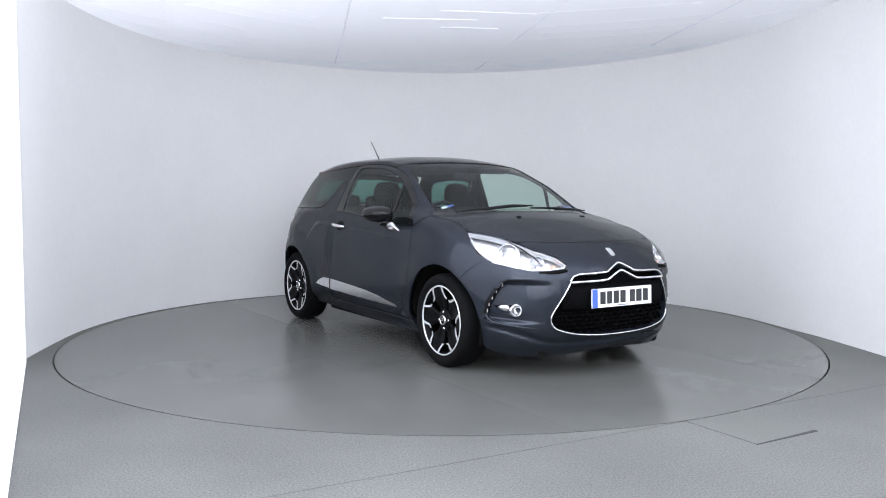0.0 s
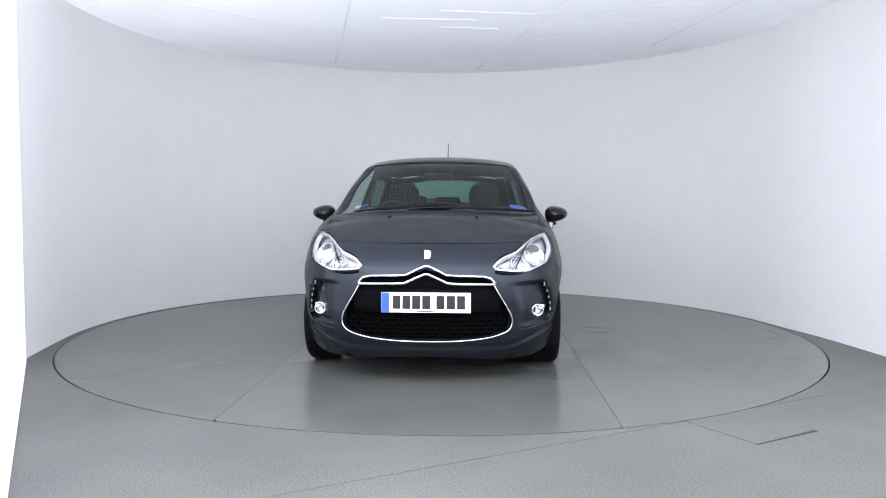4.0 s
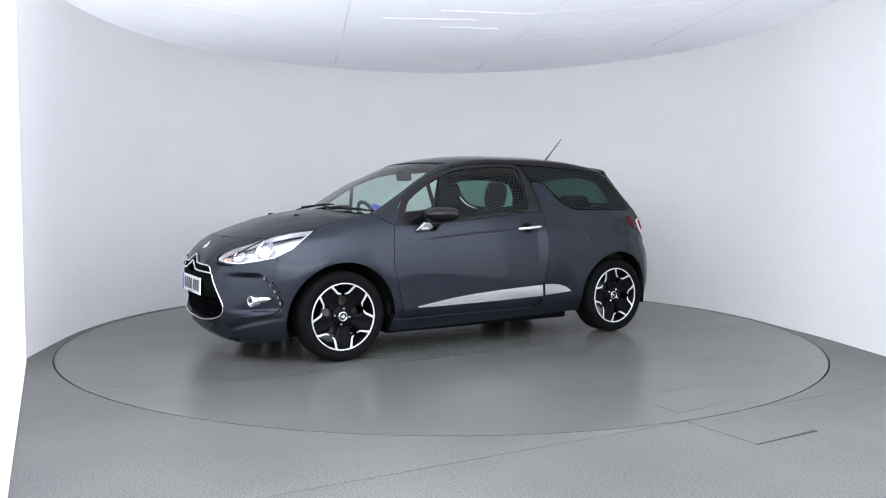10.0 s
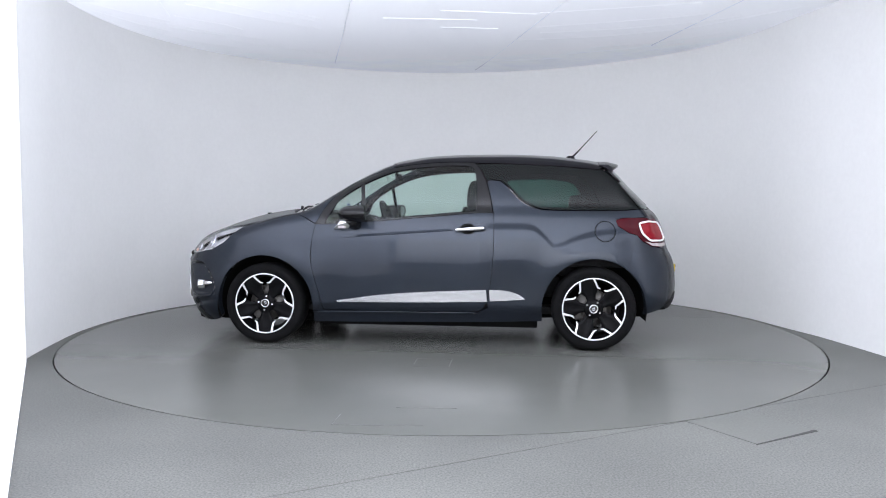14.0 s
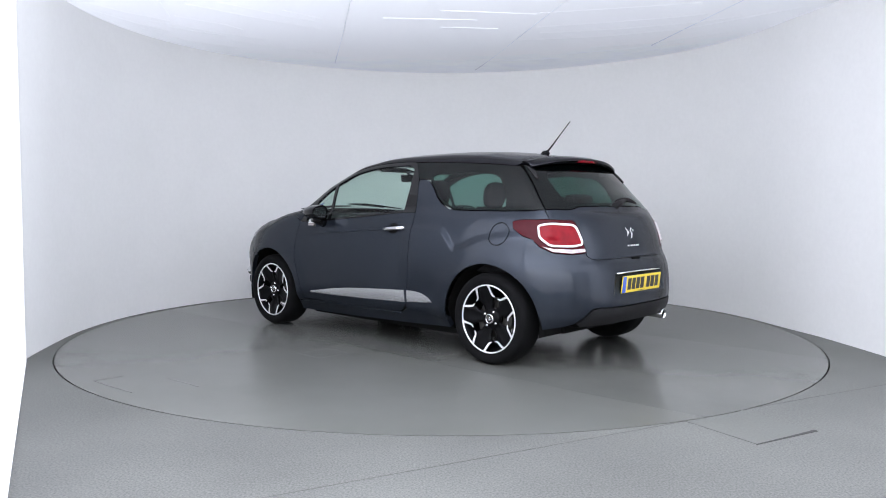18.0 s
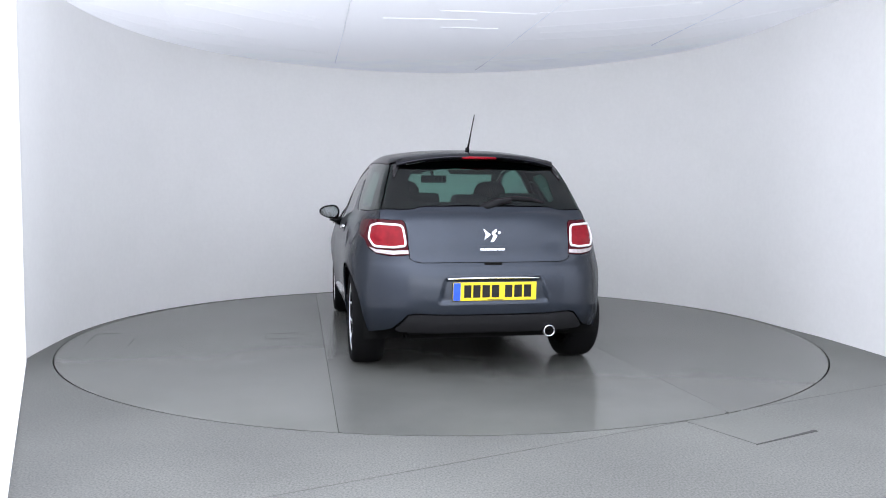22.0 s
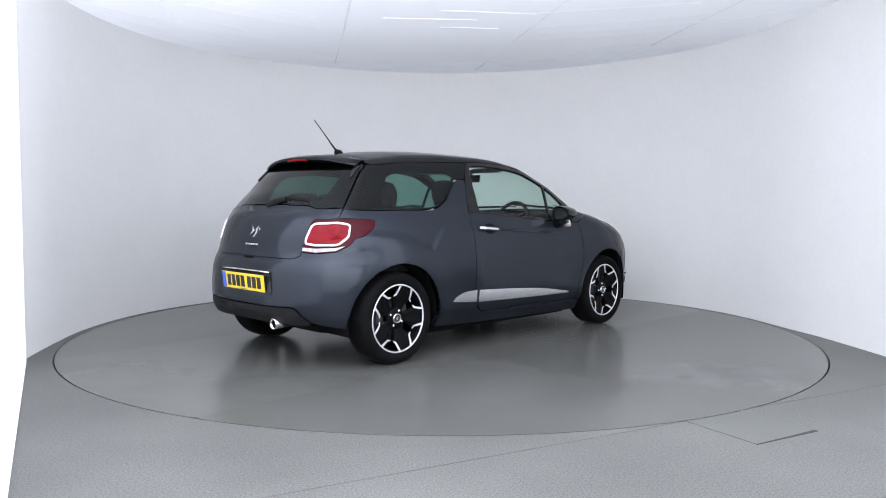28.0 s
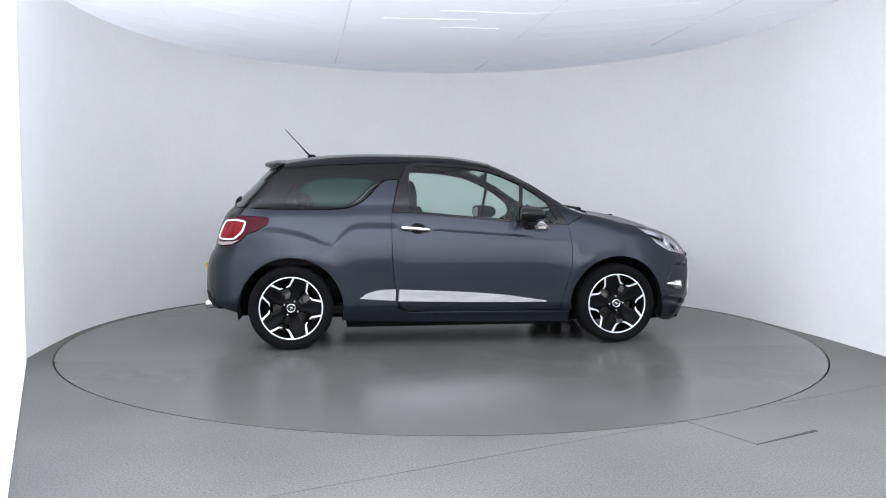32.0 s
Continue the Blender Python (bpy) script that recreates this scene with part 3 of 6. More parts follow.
# ---- cutting panels out of the skin ----
from mathutils.geometry import delaunay_2d_cdt


def dense(pts, step, closed=True):
    """Points along a line, no further apart than step."""
    pts = np.asarray(pts, float)
    out = []
    n = len(pts)
    for i in range(n if closed else n - 1):
        a, b = pts[i], pts[(i + 1) % n]
        k = max(1, int(math.ceil(np.linalg.norm(b - a) / step)))
        out += [a + (b - a) * j / k for j in range(k)]
    if not closed:
        out.append(pts[-1])
    return np.array(out)


def soften(pts, closed=True, rounds=2):
    """Rounds the corners of a line by cutting them."""
    p = np.asarray(pts, float)
    for _ in range(rounds):
        if closed:
            q = np.roll(p, -1, 0)
            p = np.stack([0.75 * p + 0.25 * q, 0.25 * p + 0.75 * q], 1).reshape(-1, p.shape[1])
        else:
            a, b = p[:-1], p[1:]
            mid = np.stack([0.75 * a + 0.25 * b, 0.25 * a + 0.75 * b], 1).reshape(-1, p.shape[1])
            p = np.vstack([p[:1], mid[1:-1], p[-1:]])
    return p


def mirror_y(p):
    p = np.asarray(p, float)
    return p * np.array([1, -1, 1])


def both(half):
    """A closed outline from its left half, which runs from the middle to the middle."""
    half = np.asarray(half, float)
    return np.vstack([half, mirror_y(half[::-1])])


def inside(q, poly):
    x, y = q[:, 0], q[:, 1]
    c = np.zeros(len(q), bool)
    px, py = poly[:, 0], poly[:, 1]
    j = len(poly) - 1
    for i in range(len(poly)):
        hit = ((py[i] > y) != (py[j] > y)) & (x < (px[j] - px[i]) * (y - py[i]) / (py[j] - py[i] + 1e-12) + px[i])
        c ^= hit
        j = i
    return c


def inset(poly, d):
    """Moves a closed flat line inwards by d."""
    a = 0.5 * np.sum(poly[:, 0] * np.roll(poly[:, 1], -1) - np.roll(poly[:, 0], -1) * poly[:, 1])
    t = np.roll(poly, -1, 0) - np.roll(poly, 1, 0)
    t /= np.maximum(np.linalg.norm(t, axis=1), 1e-9)[:, None]
    nrm = np.stack([-t[:, 1], t[:, 0]], 1) * (1 if a > 0 else -1)
    return poly + nrm * d


def mesh_object(name, verts, faces, normals, material, parent, label=""):
    me = bpy.data.meshes.new(name)
    me.from_pydata([tuple(v) for v in verts], [], faces)
    me.polygons.foreach_set("use_smooth", [True] * len(me.polygons))
    if normals is not None:
        me.normals_split_custom_set_from_vertices([tuple(n) for n in normals])
    me.materials.append(material)
    ob = new(name, me)
    ob.parent = parent
    if label:
        ob["label"] = label
    return ob


def panel(name, chart, outline, material, parent, holes=(), step=0.02, gap=0.0022, lift=0.0, flange=0.014, label="", mirrored=False, back=None, tilt=0.0):
    """A sheet cut out of the skin along an outline, with a turned-in edge. lift: how far it stands off the skin. Returns the left sheet, or the pair."""
    loops = []
    for k, line in enumerate((outline, *holes)):
        p = to_flat(dense(np.asarray(line, float), step), chart)
        q = inset(p, gap if k == 0 else -gap)
        loops.append(q)
    lo, hi = loops[0].min(0), loops[0].max(0)
    gx, gy = np.meshgrid(np.arange(lo[0], hi[0], step), np.arange(lo[1], hi[1], step * 0.87))
    gx = gx + (np.arange(gx.shape[0]) % 2)[:, None] * step / 2
    g = np.stack([gx.ravel(), gy.ravel()], 1)
    keep = inside(g, loops[0])
    for h in loops[1:]:
        keep &= ~inside(g, h)
    g = g[keep]
    allb = np.vstack(loops)
    far = np.ones(len(g), bool)
    for s in range(0, len(g), 500):
        d = np.linalg.norm(g[s:s + 500, None] - allb[None], axis=2).min(1)
        far[s:s + 500] = d > step * 0.55
    g = g[far]
    pts = np.vstack([allb, g])
    edges, base = [], 0
    for h in loops:
        edges += [(base + i, base + (i + 1) % len(h)) for i in range(len(h))]
        base += len(h)
    v2, _, tris, orig, _, _ = delaunay_2d_cdt([Vector(p) for p in pts], edges, [], 0, 1e-6)
    v2 = np.array([tuple(v) for v in v2])
    tri = np.array([tuple(t) for t in tris])
    c = v2[tri].mean(1)
    keep = inside(c, loops[0])
    for h in loops[1:]:
        keep &= ~inside(c, h)
    tri = tri[keep]
    p3 = to_skin(v2, chart)
    n3 = normals_of(p3)
    p3 = p3 + n3 * lift
    if tilt:
        p3 = p3 + n3 * (tilt * (p3[:, 2].max() - p3[:, 2]))[:, None]
        n3 = n3 + np.array([0, 0, tilt])
        n3 /= np.linalg.norm(n3, axis=1)[:, None]
    # faces outwards
    fn = np.cross(p3[tri[:, 1]] - p3[tri[:, 0]], p3[tri[:, 2]] - p3[tri[:, 0]])
    flip = (fn * n3[tri].sum(1)).sum(1) < 0
    tri[flip] = tri[flip][:, ::-1]
    verts, norms, faces = [*p3], [*n3], [tuple(t) for t in tri]
    if flange:
        count = {}
        for t in faces:
            for a, b in ((t[0], t[1]), (t[1], t[2]), (t[2], t[0])):
                count[(a, b)] = count.get((a, b), 0) + 1
        for a, b in [e for e in count if (e[1], e[0]) not in count]:
            i = len(verts)
            side = np.cross(p3[b] - p3[a], n3[a])
            side /= max(np.linalg.norm(side), 1e-9)
            verts += [p3[a], p3[b], p3[b] - n3[b] * flange, p3[a] - n3[a] * flange]
            norms += [side] * 4
            faces.append((i + 1, i, i + 3, i + 2))
    verts, norms = np.array(verts), np.array(norms)
    left = mesh_object(name, verts, faces, norms, material, parent if not isinstance(parent, (list, tuple)) else parent[0], label)
    if not mirrored:
        return left
    right = mesh_object(name, mirror_y(verts), [f[::-1] for f in faces], mirror_y(norms), material, parent if not isinstance(parent, (list, tuple)) else parent[1], label)
    return left, right


def seam(line, chart, parent, width=0.012, sink=0.010, closed=False, mirrored=True, material=SEAL):
    """The dark rubber behind a shut line."""
    p = to_skin(to_flat(dense(line, 0.03, closed), chart), chart)
    n = normals_of(p)
    t = np.gradient(p, axis=0)
    s = np.cross(t, n)
    s /= np.maximum(np.linalg.norm(s, axis=1), 1e-9)[:, None]
    a, b = p - n * sink + s * width, p - n * sink - s * width
    k = len(p)
    v = np.vstack([a, b])
    f = [(i, i + 1, k + i + 1, k + i) for i in range(k - 1)]
    mesh_object("seal", v, f, None, material, parent)
    if mirrored:
        mesh_object("seal", mirror_y(v), [q[::-1] for q in f], None, material, parent)


def solid(name, pts2, place, depth, material, parent, label="", bevel=0.0):
    """A flat plate from a closed outline: place turns (u, v, w) into space, w running through its thickness."""
    bm = bmesh.new()
    top = [bm.verts.new(place(u, v, depth)) for u, v in pts2]
    low = [bm.verts.new(place(u, v, 0.0)) for u, v in pts2]
    k = len(pts2)
    bm.faces.new(top)
    bm.faces.new(low[::-1])
    for i in range(k):
        bm.faces.new((top[i], low[i], low[(i + 1) % k], top[(i + 1) % k]))
    fix(bm)
    if bevel:
        bmesh.ops.bevel(bm, geom=[e for e in bm.edges if e.calc_face_angle(0) > 0.6], offset=bevel, segments=2, affect="EDGES", profile=0.6)
    return part(name, bm, material, parent, label, smooth=False)


def arc(cx, cz, r, a0, a1, n=24):
    return [(cx + r * math.cos(radians(a0 + (a1 - a0) * i / n)), cz + r * math.sin(radians(a0 + (a1 - a0) * i / n))) for i in range(n + 1)]


# ---- the car ----
car = tagged(new("car"), "dark grey metallic three-door hatchback with black roof and chrome trim", "car")
HUB_X, HUB_Z, ARCH_Z, ARCH_R = 1.232, 0.305, 0.298, 0.376
ARCH_A = radians(51.8)
ARCH_END = (HUB_X + ARCH_R * math.cos(ARCH_A), ARCH_Z + ARCH_R * math.sin(ARCH_A))

# shared lines on the left side, in metres: forward, left, up
LAMP_TOP = np.array([(1.400, 0.733, 0.895), (1.548, 0.654, 0.876), (1.62, 0.62, 0.859), (1.71, 0.575, 0.830), (1.80, 0.525, 0.793), (1.865, 0.456, 0.767), (1.905, 0.415, 0.745), (1.943, 0.380, 0.705)])
LAMP_LOW = np.array([(1.943, 0.380, 0.705), (1.950, 0.400, 0.684), (1.91, 0.49, 0.670), (1.858, 0.580, 0.667), (1.78, 0.655, 0.684), (1.67, 0.725, 0.708), (1.565, 0.764, 0.766), (1.53, 0.771, 0.80), (1.45, 0.755, 0.865), (1.400, 0.733, 0.895)])
HOOD_FRONT = np.array([(1.845, 0.0, 0.829), (1.828, 0.242, 0.83), (1.79, 0.40, 0.833), (1.742, 0.495, 0.836), (1.71, 0.575, 0.830)])
HOOD_SIDE = np.array([(1.400, 0.733, 0.895), (1.30, 0.715, 0.932), (1.222, 0.708, 0.952), (1.11, 0.722, 0.971), (1.005, 0.735, 0.989)])
COWL = np.array([(1.005, 0.735, 0.989), (1.035, 0.66, 1.0), (1.085, 0.50, 1.004), (1.135, 0.30, 1.01), (1.165, 0.0, 1.013)])
DOOR_FRONT = from_side([(0.838, 0.913), (0.858, 0.80), (0.865, 0.685), (0.858, 0.60), (0.845, 0.546), (0.826, 0.47), (0.806, 0.405), (0.788, 0.32), (0.779, 0.281)])
DOOR_LOW = from_side([(0.779, 0.281), (0.765, 0.268), (0.4, 0.267), (0.0, 0.267), (-0.34, 0.269), (-0.39, 0.277), (-0.425, 0.298), (-0.453, 0.341)])
DOOR_REAR = from_side([(-0.453, 0.341), (-0.475, 0.44), (-0.489, 0.556), (-0.500, 0.70), (-0.503, 0.811), (-0.502, 0.90), (-0.497, 1.003)])
BELT = from_side([(-0.497, 1.003), (-0.36, 1.002), (-0.1, 0.978), (0.187, 0.953), (0.45, 0.931), (0.74, 0.912), (0.838, 0.913)])
SEAM_BUMPER = np.array([(1.67, 0.725, 0.708), (1.611, 0.756, 0.709), (1.535, 0.79, 0.660), (ARCH_END[0], 0.822, ARCH_END[1])])
FRONT_ARCH_BACK = from_side(arc(HUB_X, ARCH_Z, ARCH_R, 186, math.degrees(ARCH_A)))
FRONT_ARCH_FORE = from_side(arc(HUB_X, ARCH_Z, ARCH_R, math.degrees(ARCH_A), -12))
FIN = from_side([(-0.497, 1.003), (-0.475, 1.11), (-0.447, 1.225), (-0.452, 1.243), (-0.47, 1.248), (-0.545, 1.240), (-0.61, 1.185), (-0.672, 1.113), (-0.72, 1.075), (-0.775, 1.047), (-0.82, 1.033), (-0.866, 1.026), (-1.0, 1.022), (-1.3, 1.021), (-1.45, 1.024)])
C_BASE = np.array([(-1.568, 0.662, 1.031)])
TAIL_TOP = np.array([(-1.615, 0.672, 0.973), (-1.53, 0.71, 0.972), (-1.428, 0.750, 0.970), (-1.385, 0.765, 0.958)])
TAIL_OUT = np.array([(-1.385, 0.765, 0.958), (-1.40, 0.783, 0.915), (-1.478, 0.779, 0.864), (-1.541, 0.762, 0.845), (-1.60, 0.757, 0.800), (-1.688, 0.733, 0.768)])
TAIL_LOW = np.array([(-1.688, 0.733, 0.768), (-1.765, 0.65, 0.757), (-1.79, 0.58, 0.757), (-1.80, 0.515, 0.762)])
TAIL_IN = np.array([(-1.80, 0.515, 0.762), (-1.79, 0.522, 0.80), (-1.75, 0.522, 0.90), (-1.715, 0.530, 0.955), (-1.70, 0.545, 0.971)])
TAIL_HATCH = np.array([(-1.70, 0.545, 0.971), (-1.66, 0.62, 0.973), (-1.615, 0.672, 0.973)])
REAR_SEAM = np.array([(-1.541, 0.762, 0.845), (-1.52, 0.785, 0.78), (-1.485, 0.81, 0.68), (-ARCH_END[0], 0.82, ARCH_END[1])])
REAR_ARCH_FORE = from_side(arc(-HUB_X, ARCH_Z, ARCH_R, 180 - math.degrees(ARCH_A), -6))
REAR_ARCH_BACK = from_side(arc(-HUB_X, ARCH_Z, ARCH_R, 186, 180 - math.degrees(ARCH_A)))


def join(*lines):
    out = [np.asarray(lines[0], float)]
    for l in lines[1:]:
        l = np.asarray(l, float)
        out.append(l[1:] if np.linalg.norm(l[0] - out[-1][-1]) < 0.004 else l)
    res = np.vstack(out)
    return res[:-1] if np.linalg.norm(res[0] - res[-1]) < 0.004 else res


# bonnet
bonnet = panel("bonnet", "wrap", both(join(HOOD_FRONT, LAMP_TOP[:4][::-1], HOOD_SIDE, COWL)), PAINT, car, step=0.022)
seam(np.vstack([mirror_y(HOOD_FRONT[::-1]), HOOD_FRONT[1:]]), "wrap", car, mirrored=False)
seam(HOOD_SIDE, "wrap", car)
# front wings
fender_line = join(LAMP_LOW[5:], HOOD_SIDE, from_side([(0.93, 0.962), (0.888, 0.940)]), DOOR_FRONT, from_side([(0.775, 0.262), (0.858, 0.262)]), FRONT_ARCH_BACK[1:], SEAM_BUMPER[::-1][1:])
fenders = panel("front_wing", "wrap", fender_line, PAINT, car, step=0.016, mirrored=True, flange=0.012)
seam(DOOR_FRONT, "wrap", car)
seam(SEAM_BUMPER, "wrap", car, sink=0.0025, material=PAINT)
# doors
door_line = join(DOOR_FRONT, DOOR_LOW, DOOR_REAR, BELT)
doors = panel("door", "wrap", door_line, PAINT, car, step=0.012, mirrored=True)
seam(DOOR_LOW, "wrap", car)
seam(DOOR_REAR, "wrap", car)
# sills
sill_line = join(from_side([(0.775, 0.262), (-0.39, 0.264), (-0.46, 0.30), (-0.50, 0.30), (-0.858, 0.262)]), from_side([(-0.862, 0.205), (-0.6, 0.192), (0.0, 0.178), (0.6, 0.168), (0.862, 0.168), (0.858, 0.262)]))
sills = panel("sill", "wrap", sill_line, PAINT, car, mirrored=True, flange=0.04)
# rear quarters, with the fuel flap's hole
FLAP = from_side(arc(-1.305, 0.873, 0.074, 0, 345, 23))
quarter_line = join(DOOR_REAR, FIN, C_BASE, np.array([(-1.59, 0.668, 1.0)]), TAIL_TOP, TAIL_OUT[:4], REAR_SEAM[1:], REAR_ARCH_FORE[1:], from_side([(-0.858, 0.264), (-0.50, 0.302), (-0.462, 0.302)]))
quarters = (panel("rear_quarter", "wrap", quarter_line, PAINT, car, holes=[FLAP], step=0.015, flange=0.012), panel("rear_quarter", "wrap", mirror_y(quarter_line), PAINT, car, step=0.015, flange=0.012))
flap = panel("fuel_flap", "wrap", from_side(arc(-1.305, 0.873, 0.0725, 0, 345, 23)), PAINT, quarters[0])
seam(from_side(arc(-1.305, 0.873, 0.073, 0, 360, 24)), "wrap", car, mirrored=False)
seam(REAR_SEAM, "wrap", car, sink=0.001, material=PAINT)
seam(from_side([(-0.856, 0.263), (-0.68, 0.282), (-0.5, 0.301), (-0.464, 0.301)]), "wrap", car, width=0.008, sink=0.0012, material=PAINT)

# nose
GRILLE_HOLE = from_end([(0.0, 0.690), (0.10, 0.655), (0.20, 0.647), (0.352, 0.643), (0.388, 0.600), (0.44, 0.51), (0.498, 0.415), (0.499, 0.36), (0.47, 0.322), (0.36, 0.290), (0.20, 0.274), (0.0, 0.270)])
bumper_half = join(HOOD_FRONT, LAMP_TOP[3:], LAMP_LOW[1:6], SEAM_BUMPER, FRONT_ARCH_FORE[1:], np.array([(1.612, 0.775, 0.19), (1.64, 0.755, 0.158), (1.70, 0.70, 0.14), (1.80, 0.60, 0.128), (1.90, 0.44, 0.13), (1.97, 0.2, 0.145), (1.985, 0.0, 0.15)]))
front_bumper = panel("front_bumper", "nose", both(bumper_half), PAINT, car, holes=[np.vstack([GRILLE_HOLE, mirror_y(GRILLE_HOLE[::-1][1:-1])])], step=0.014, flange=0.04)

# tail
hatch_half = join(from_end([(0.0, 1.052), (0.25, 1.053), (0.41, 1.051), (0.47, 1.036), (0.52, 1.031)], False), C_BASE, np.array([(-1.59, 0.668, 1.0)]), TAIL_HATCH[::-1], TAIL_IN[::-1][1:], np.array([(-1.806, 0.520, 0.742), (-1.818, 0.49, 0.722), (-1.831, 0.44, 0.712), (-1.838, 0.25, 0.712), (-1.842, 0.0, 0.712)]))
tailgate = panel("tailgate", "tail", both(hatch_half), PAINT, car, step=0.018)
rear_half = join(np.array([(-1.842, 0.0, 0.712), (-1.838, 0.25, 0.712), (-1.831, 0.44, 0.712), (-1.818, 0.49, 0.722), (-1.806, 0.520, 0.742)]), TAIL_LOW[::-1], TAIL_OUT[::-1][1:3], REAR_SEAM[1:], REAR_ARCH_BACK[::-1][1:], np.array([(-1.615, 0.755, 0.262), (-1.70, 0.74, 0.264), (-1.78, 0.70, 0.270), (-1.83, 0.655, 0.287), (-1.865, 0.60, 0.337), (-1.893, 0.555, 0.388), (-1.90, 0.50, 0.400), (-1.90, 0.3, 0.402), (-1.905, 0.0, 0.402)]))
rear_bumper = panel("rear_bumper", "tail", both(rear_half), PAINT, car, step=0.013, flange=0.03)
seam(hatch_half[-5:], "tail", car)
diff_half = np.array([(-1.905, 0.0, 0.398), (-1.90, 0.3, 0.398), (-1.90, 0.495, 0.396), (-1.89, 0.548, 0.384), (-1.862, 0.592, 0.332), (-1.835, 0.64, 0.284), (-1.82, 0.60, 0.274), (-1.86, 0.45, 0.280), (-1.88, 0.2, 0.285), (-1.885, 0.0, 0.285)])
valance = panel("rear_valance", "tail", both(diff_half), VALANCE, car, step=0.02, lift=0.004, flange=0.05, label="matt black lower rear valance")

# glasshouse
GLASS = [(0.765, 0.922), (0.755, 0.955), (0.735, 0.995), (0.691, 1.078), (0.60, 1.152), (0.495, 1.218), (0.38, 1.270), (0.268, 1.310), (0.13, 1.336), (-0.02, 1.350), (-0.16, 1.357), (-0.285, 1.357), (-0.33, 1.345), (-0.352, 1.318), (-0.362, 1.25), (-0.368, 1.15), (-0.368, 1.028), (-0.36, 1.018), (-0.1, 0.992), (0.187, 0.966), (0.45, 0.944), (0.74, 0.924)]
FRAME_OUT = [(0.842, 0.916), (0.815, 0.955), (0.780, 1.035), (0.735, 1.095), (0.66, 1.158), (0.56, 1.222), (0.455, 1.277), (0.36, 1.313), (0.268, 1.340), (0.13, 1.364), (-0.02, 1.378), (-0.16, 1.384), (-0.300, 1.384), (-0.345, 1.378), (-0.385, 1.34), (-0.435, 1.245), (-0.470, 1.12), (-0.492, 1.006)]
frame_line = join(from_side(FRAME_OUT), BELT)
frames = panel("window_frame", "wrap", frame_line, BLACK_GLOSS, doors, holes=[from_side(GLASS)], step=0.016, lift=-0.002, flange=0.02, mirrored=True, label="black gloss window frame", gap=0.001)
QUARTER_LIGHT = [(0.765, 0.922), (0.755, 0.955), (0.735, 0.995), (0.691, 1.078), (0.60, 1.152), (0.513, 1.207), (0.482, 0.943), (0.74, 0.924)]
DOOR_PANE = [(0.493, 1.219), (0.38, 1.270), (0.268, 1.310), (0.13, 1.336), (-0.02, 1.350), (-0.16, 1.357), (-0.285, 1.357), (-0.33, 1.345), (-0.352, 1.318), (-0.362, 1.25), (-0.368, 1.15), (-0.368, 1.028), (-0.36, 1.018), (-0.1, 0.992), (0.187, 0.966), (0.462, 0.945)]
panel("quarter_light", "wrap", from_side(QUARTER_LIGHT), PANE, doors, lift=-0.007, flange=0, gap=-0.006, step=0.03, mirrored=True)
panel("door_pane", "wrap", from_side(DOOR_PANE), PANE, doors, lift=-0.007, flange=0, gap=-0.006, step=0.03, mirrored=True)
panel("window_bar", "wrap", from_side([(0.515, 1.212), (0.488, 1.225), (0.458, 0.944), (0.486, 0.941)]), BLACK_GLOSS, doors, lift=-0.003, flange=0.01, gap=0, step=0.02, mirrored=True)

SCREEN_SIDE = np.array([(1.02, 0.722, 0.988), (0.93, 0.693, 1.035), (0.746, 0.640, 1.128), (0.69, 0.628, 1.157), (0.448, 0.562, 1.297), (0.325, 0.536, 1.354), (0.262, 0.515, 1.378)])
SCREEN_TOP = np.array([(0.262, 0.515, 1.378), (0.30, 0.45, 1.383), (0.335, 0.25, 1.39), (0.352, 0.0, 1.392)])
SCREEN_BASE = np.array([(1.105, 0.0, 1.0), (1.085, 0.3, 1.0), (1.045, 0.55, 0.995), (1.02, 0.722, 0.988)])
windscreen = panel("windscreen", "wrap", both(join(SCREEN_BASE, SCREEN_SIDE, SCREEN_TOP)), PANE, car, step=0.03, lift=-0.004, flange=0, gap=-0.004)
# roof with its rails and pillars
FRAME_TOP = from_side(FRAME_OUT[8:14])
ROOF_SIDE = from_side([(-0.345, 1.380), (-0.475, 1.374), (-0.807, 1.360), (-1.236, 1.330), (-1.275, 1.328)])
ROOF_REAR = np.array([(-1.29, 0.562, 1.338), (-1.335, 0.50, 1.366), (-1.37, 0.25, 1.385), (-1.385, 0.0, 1.392)])
roof = panel("roof", "wrap", both(join(SCREEN_TOP[::-1], from_side([(0.268, 1.343)]), FRAME_TOP[1:], ROOF_SIDE[1:], ROOF_REAR)), ROOF_PAINT, car, step=0.022, label="glossy black roof panel")
pillar_line = join(SCREEN_SIDE, from_side(FRAME_OUT[:9][::-1]), from_side([(0.888, 0.942), (0.93, 0.964)]), np.array([(1.005, 0.735, 0.989)]))
pillars = panel("a_pillar", "wrap", pillar_line, PAINT, car, step=0.018, mirrored=True)
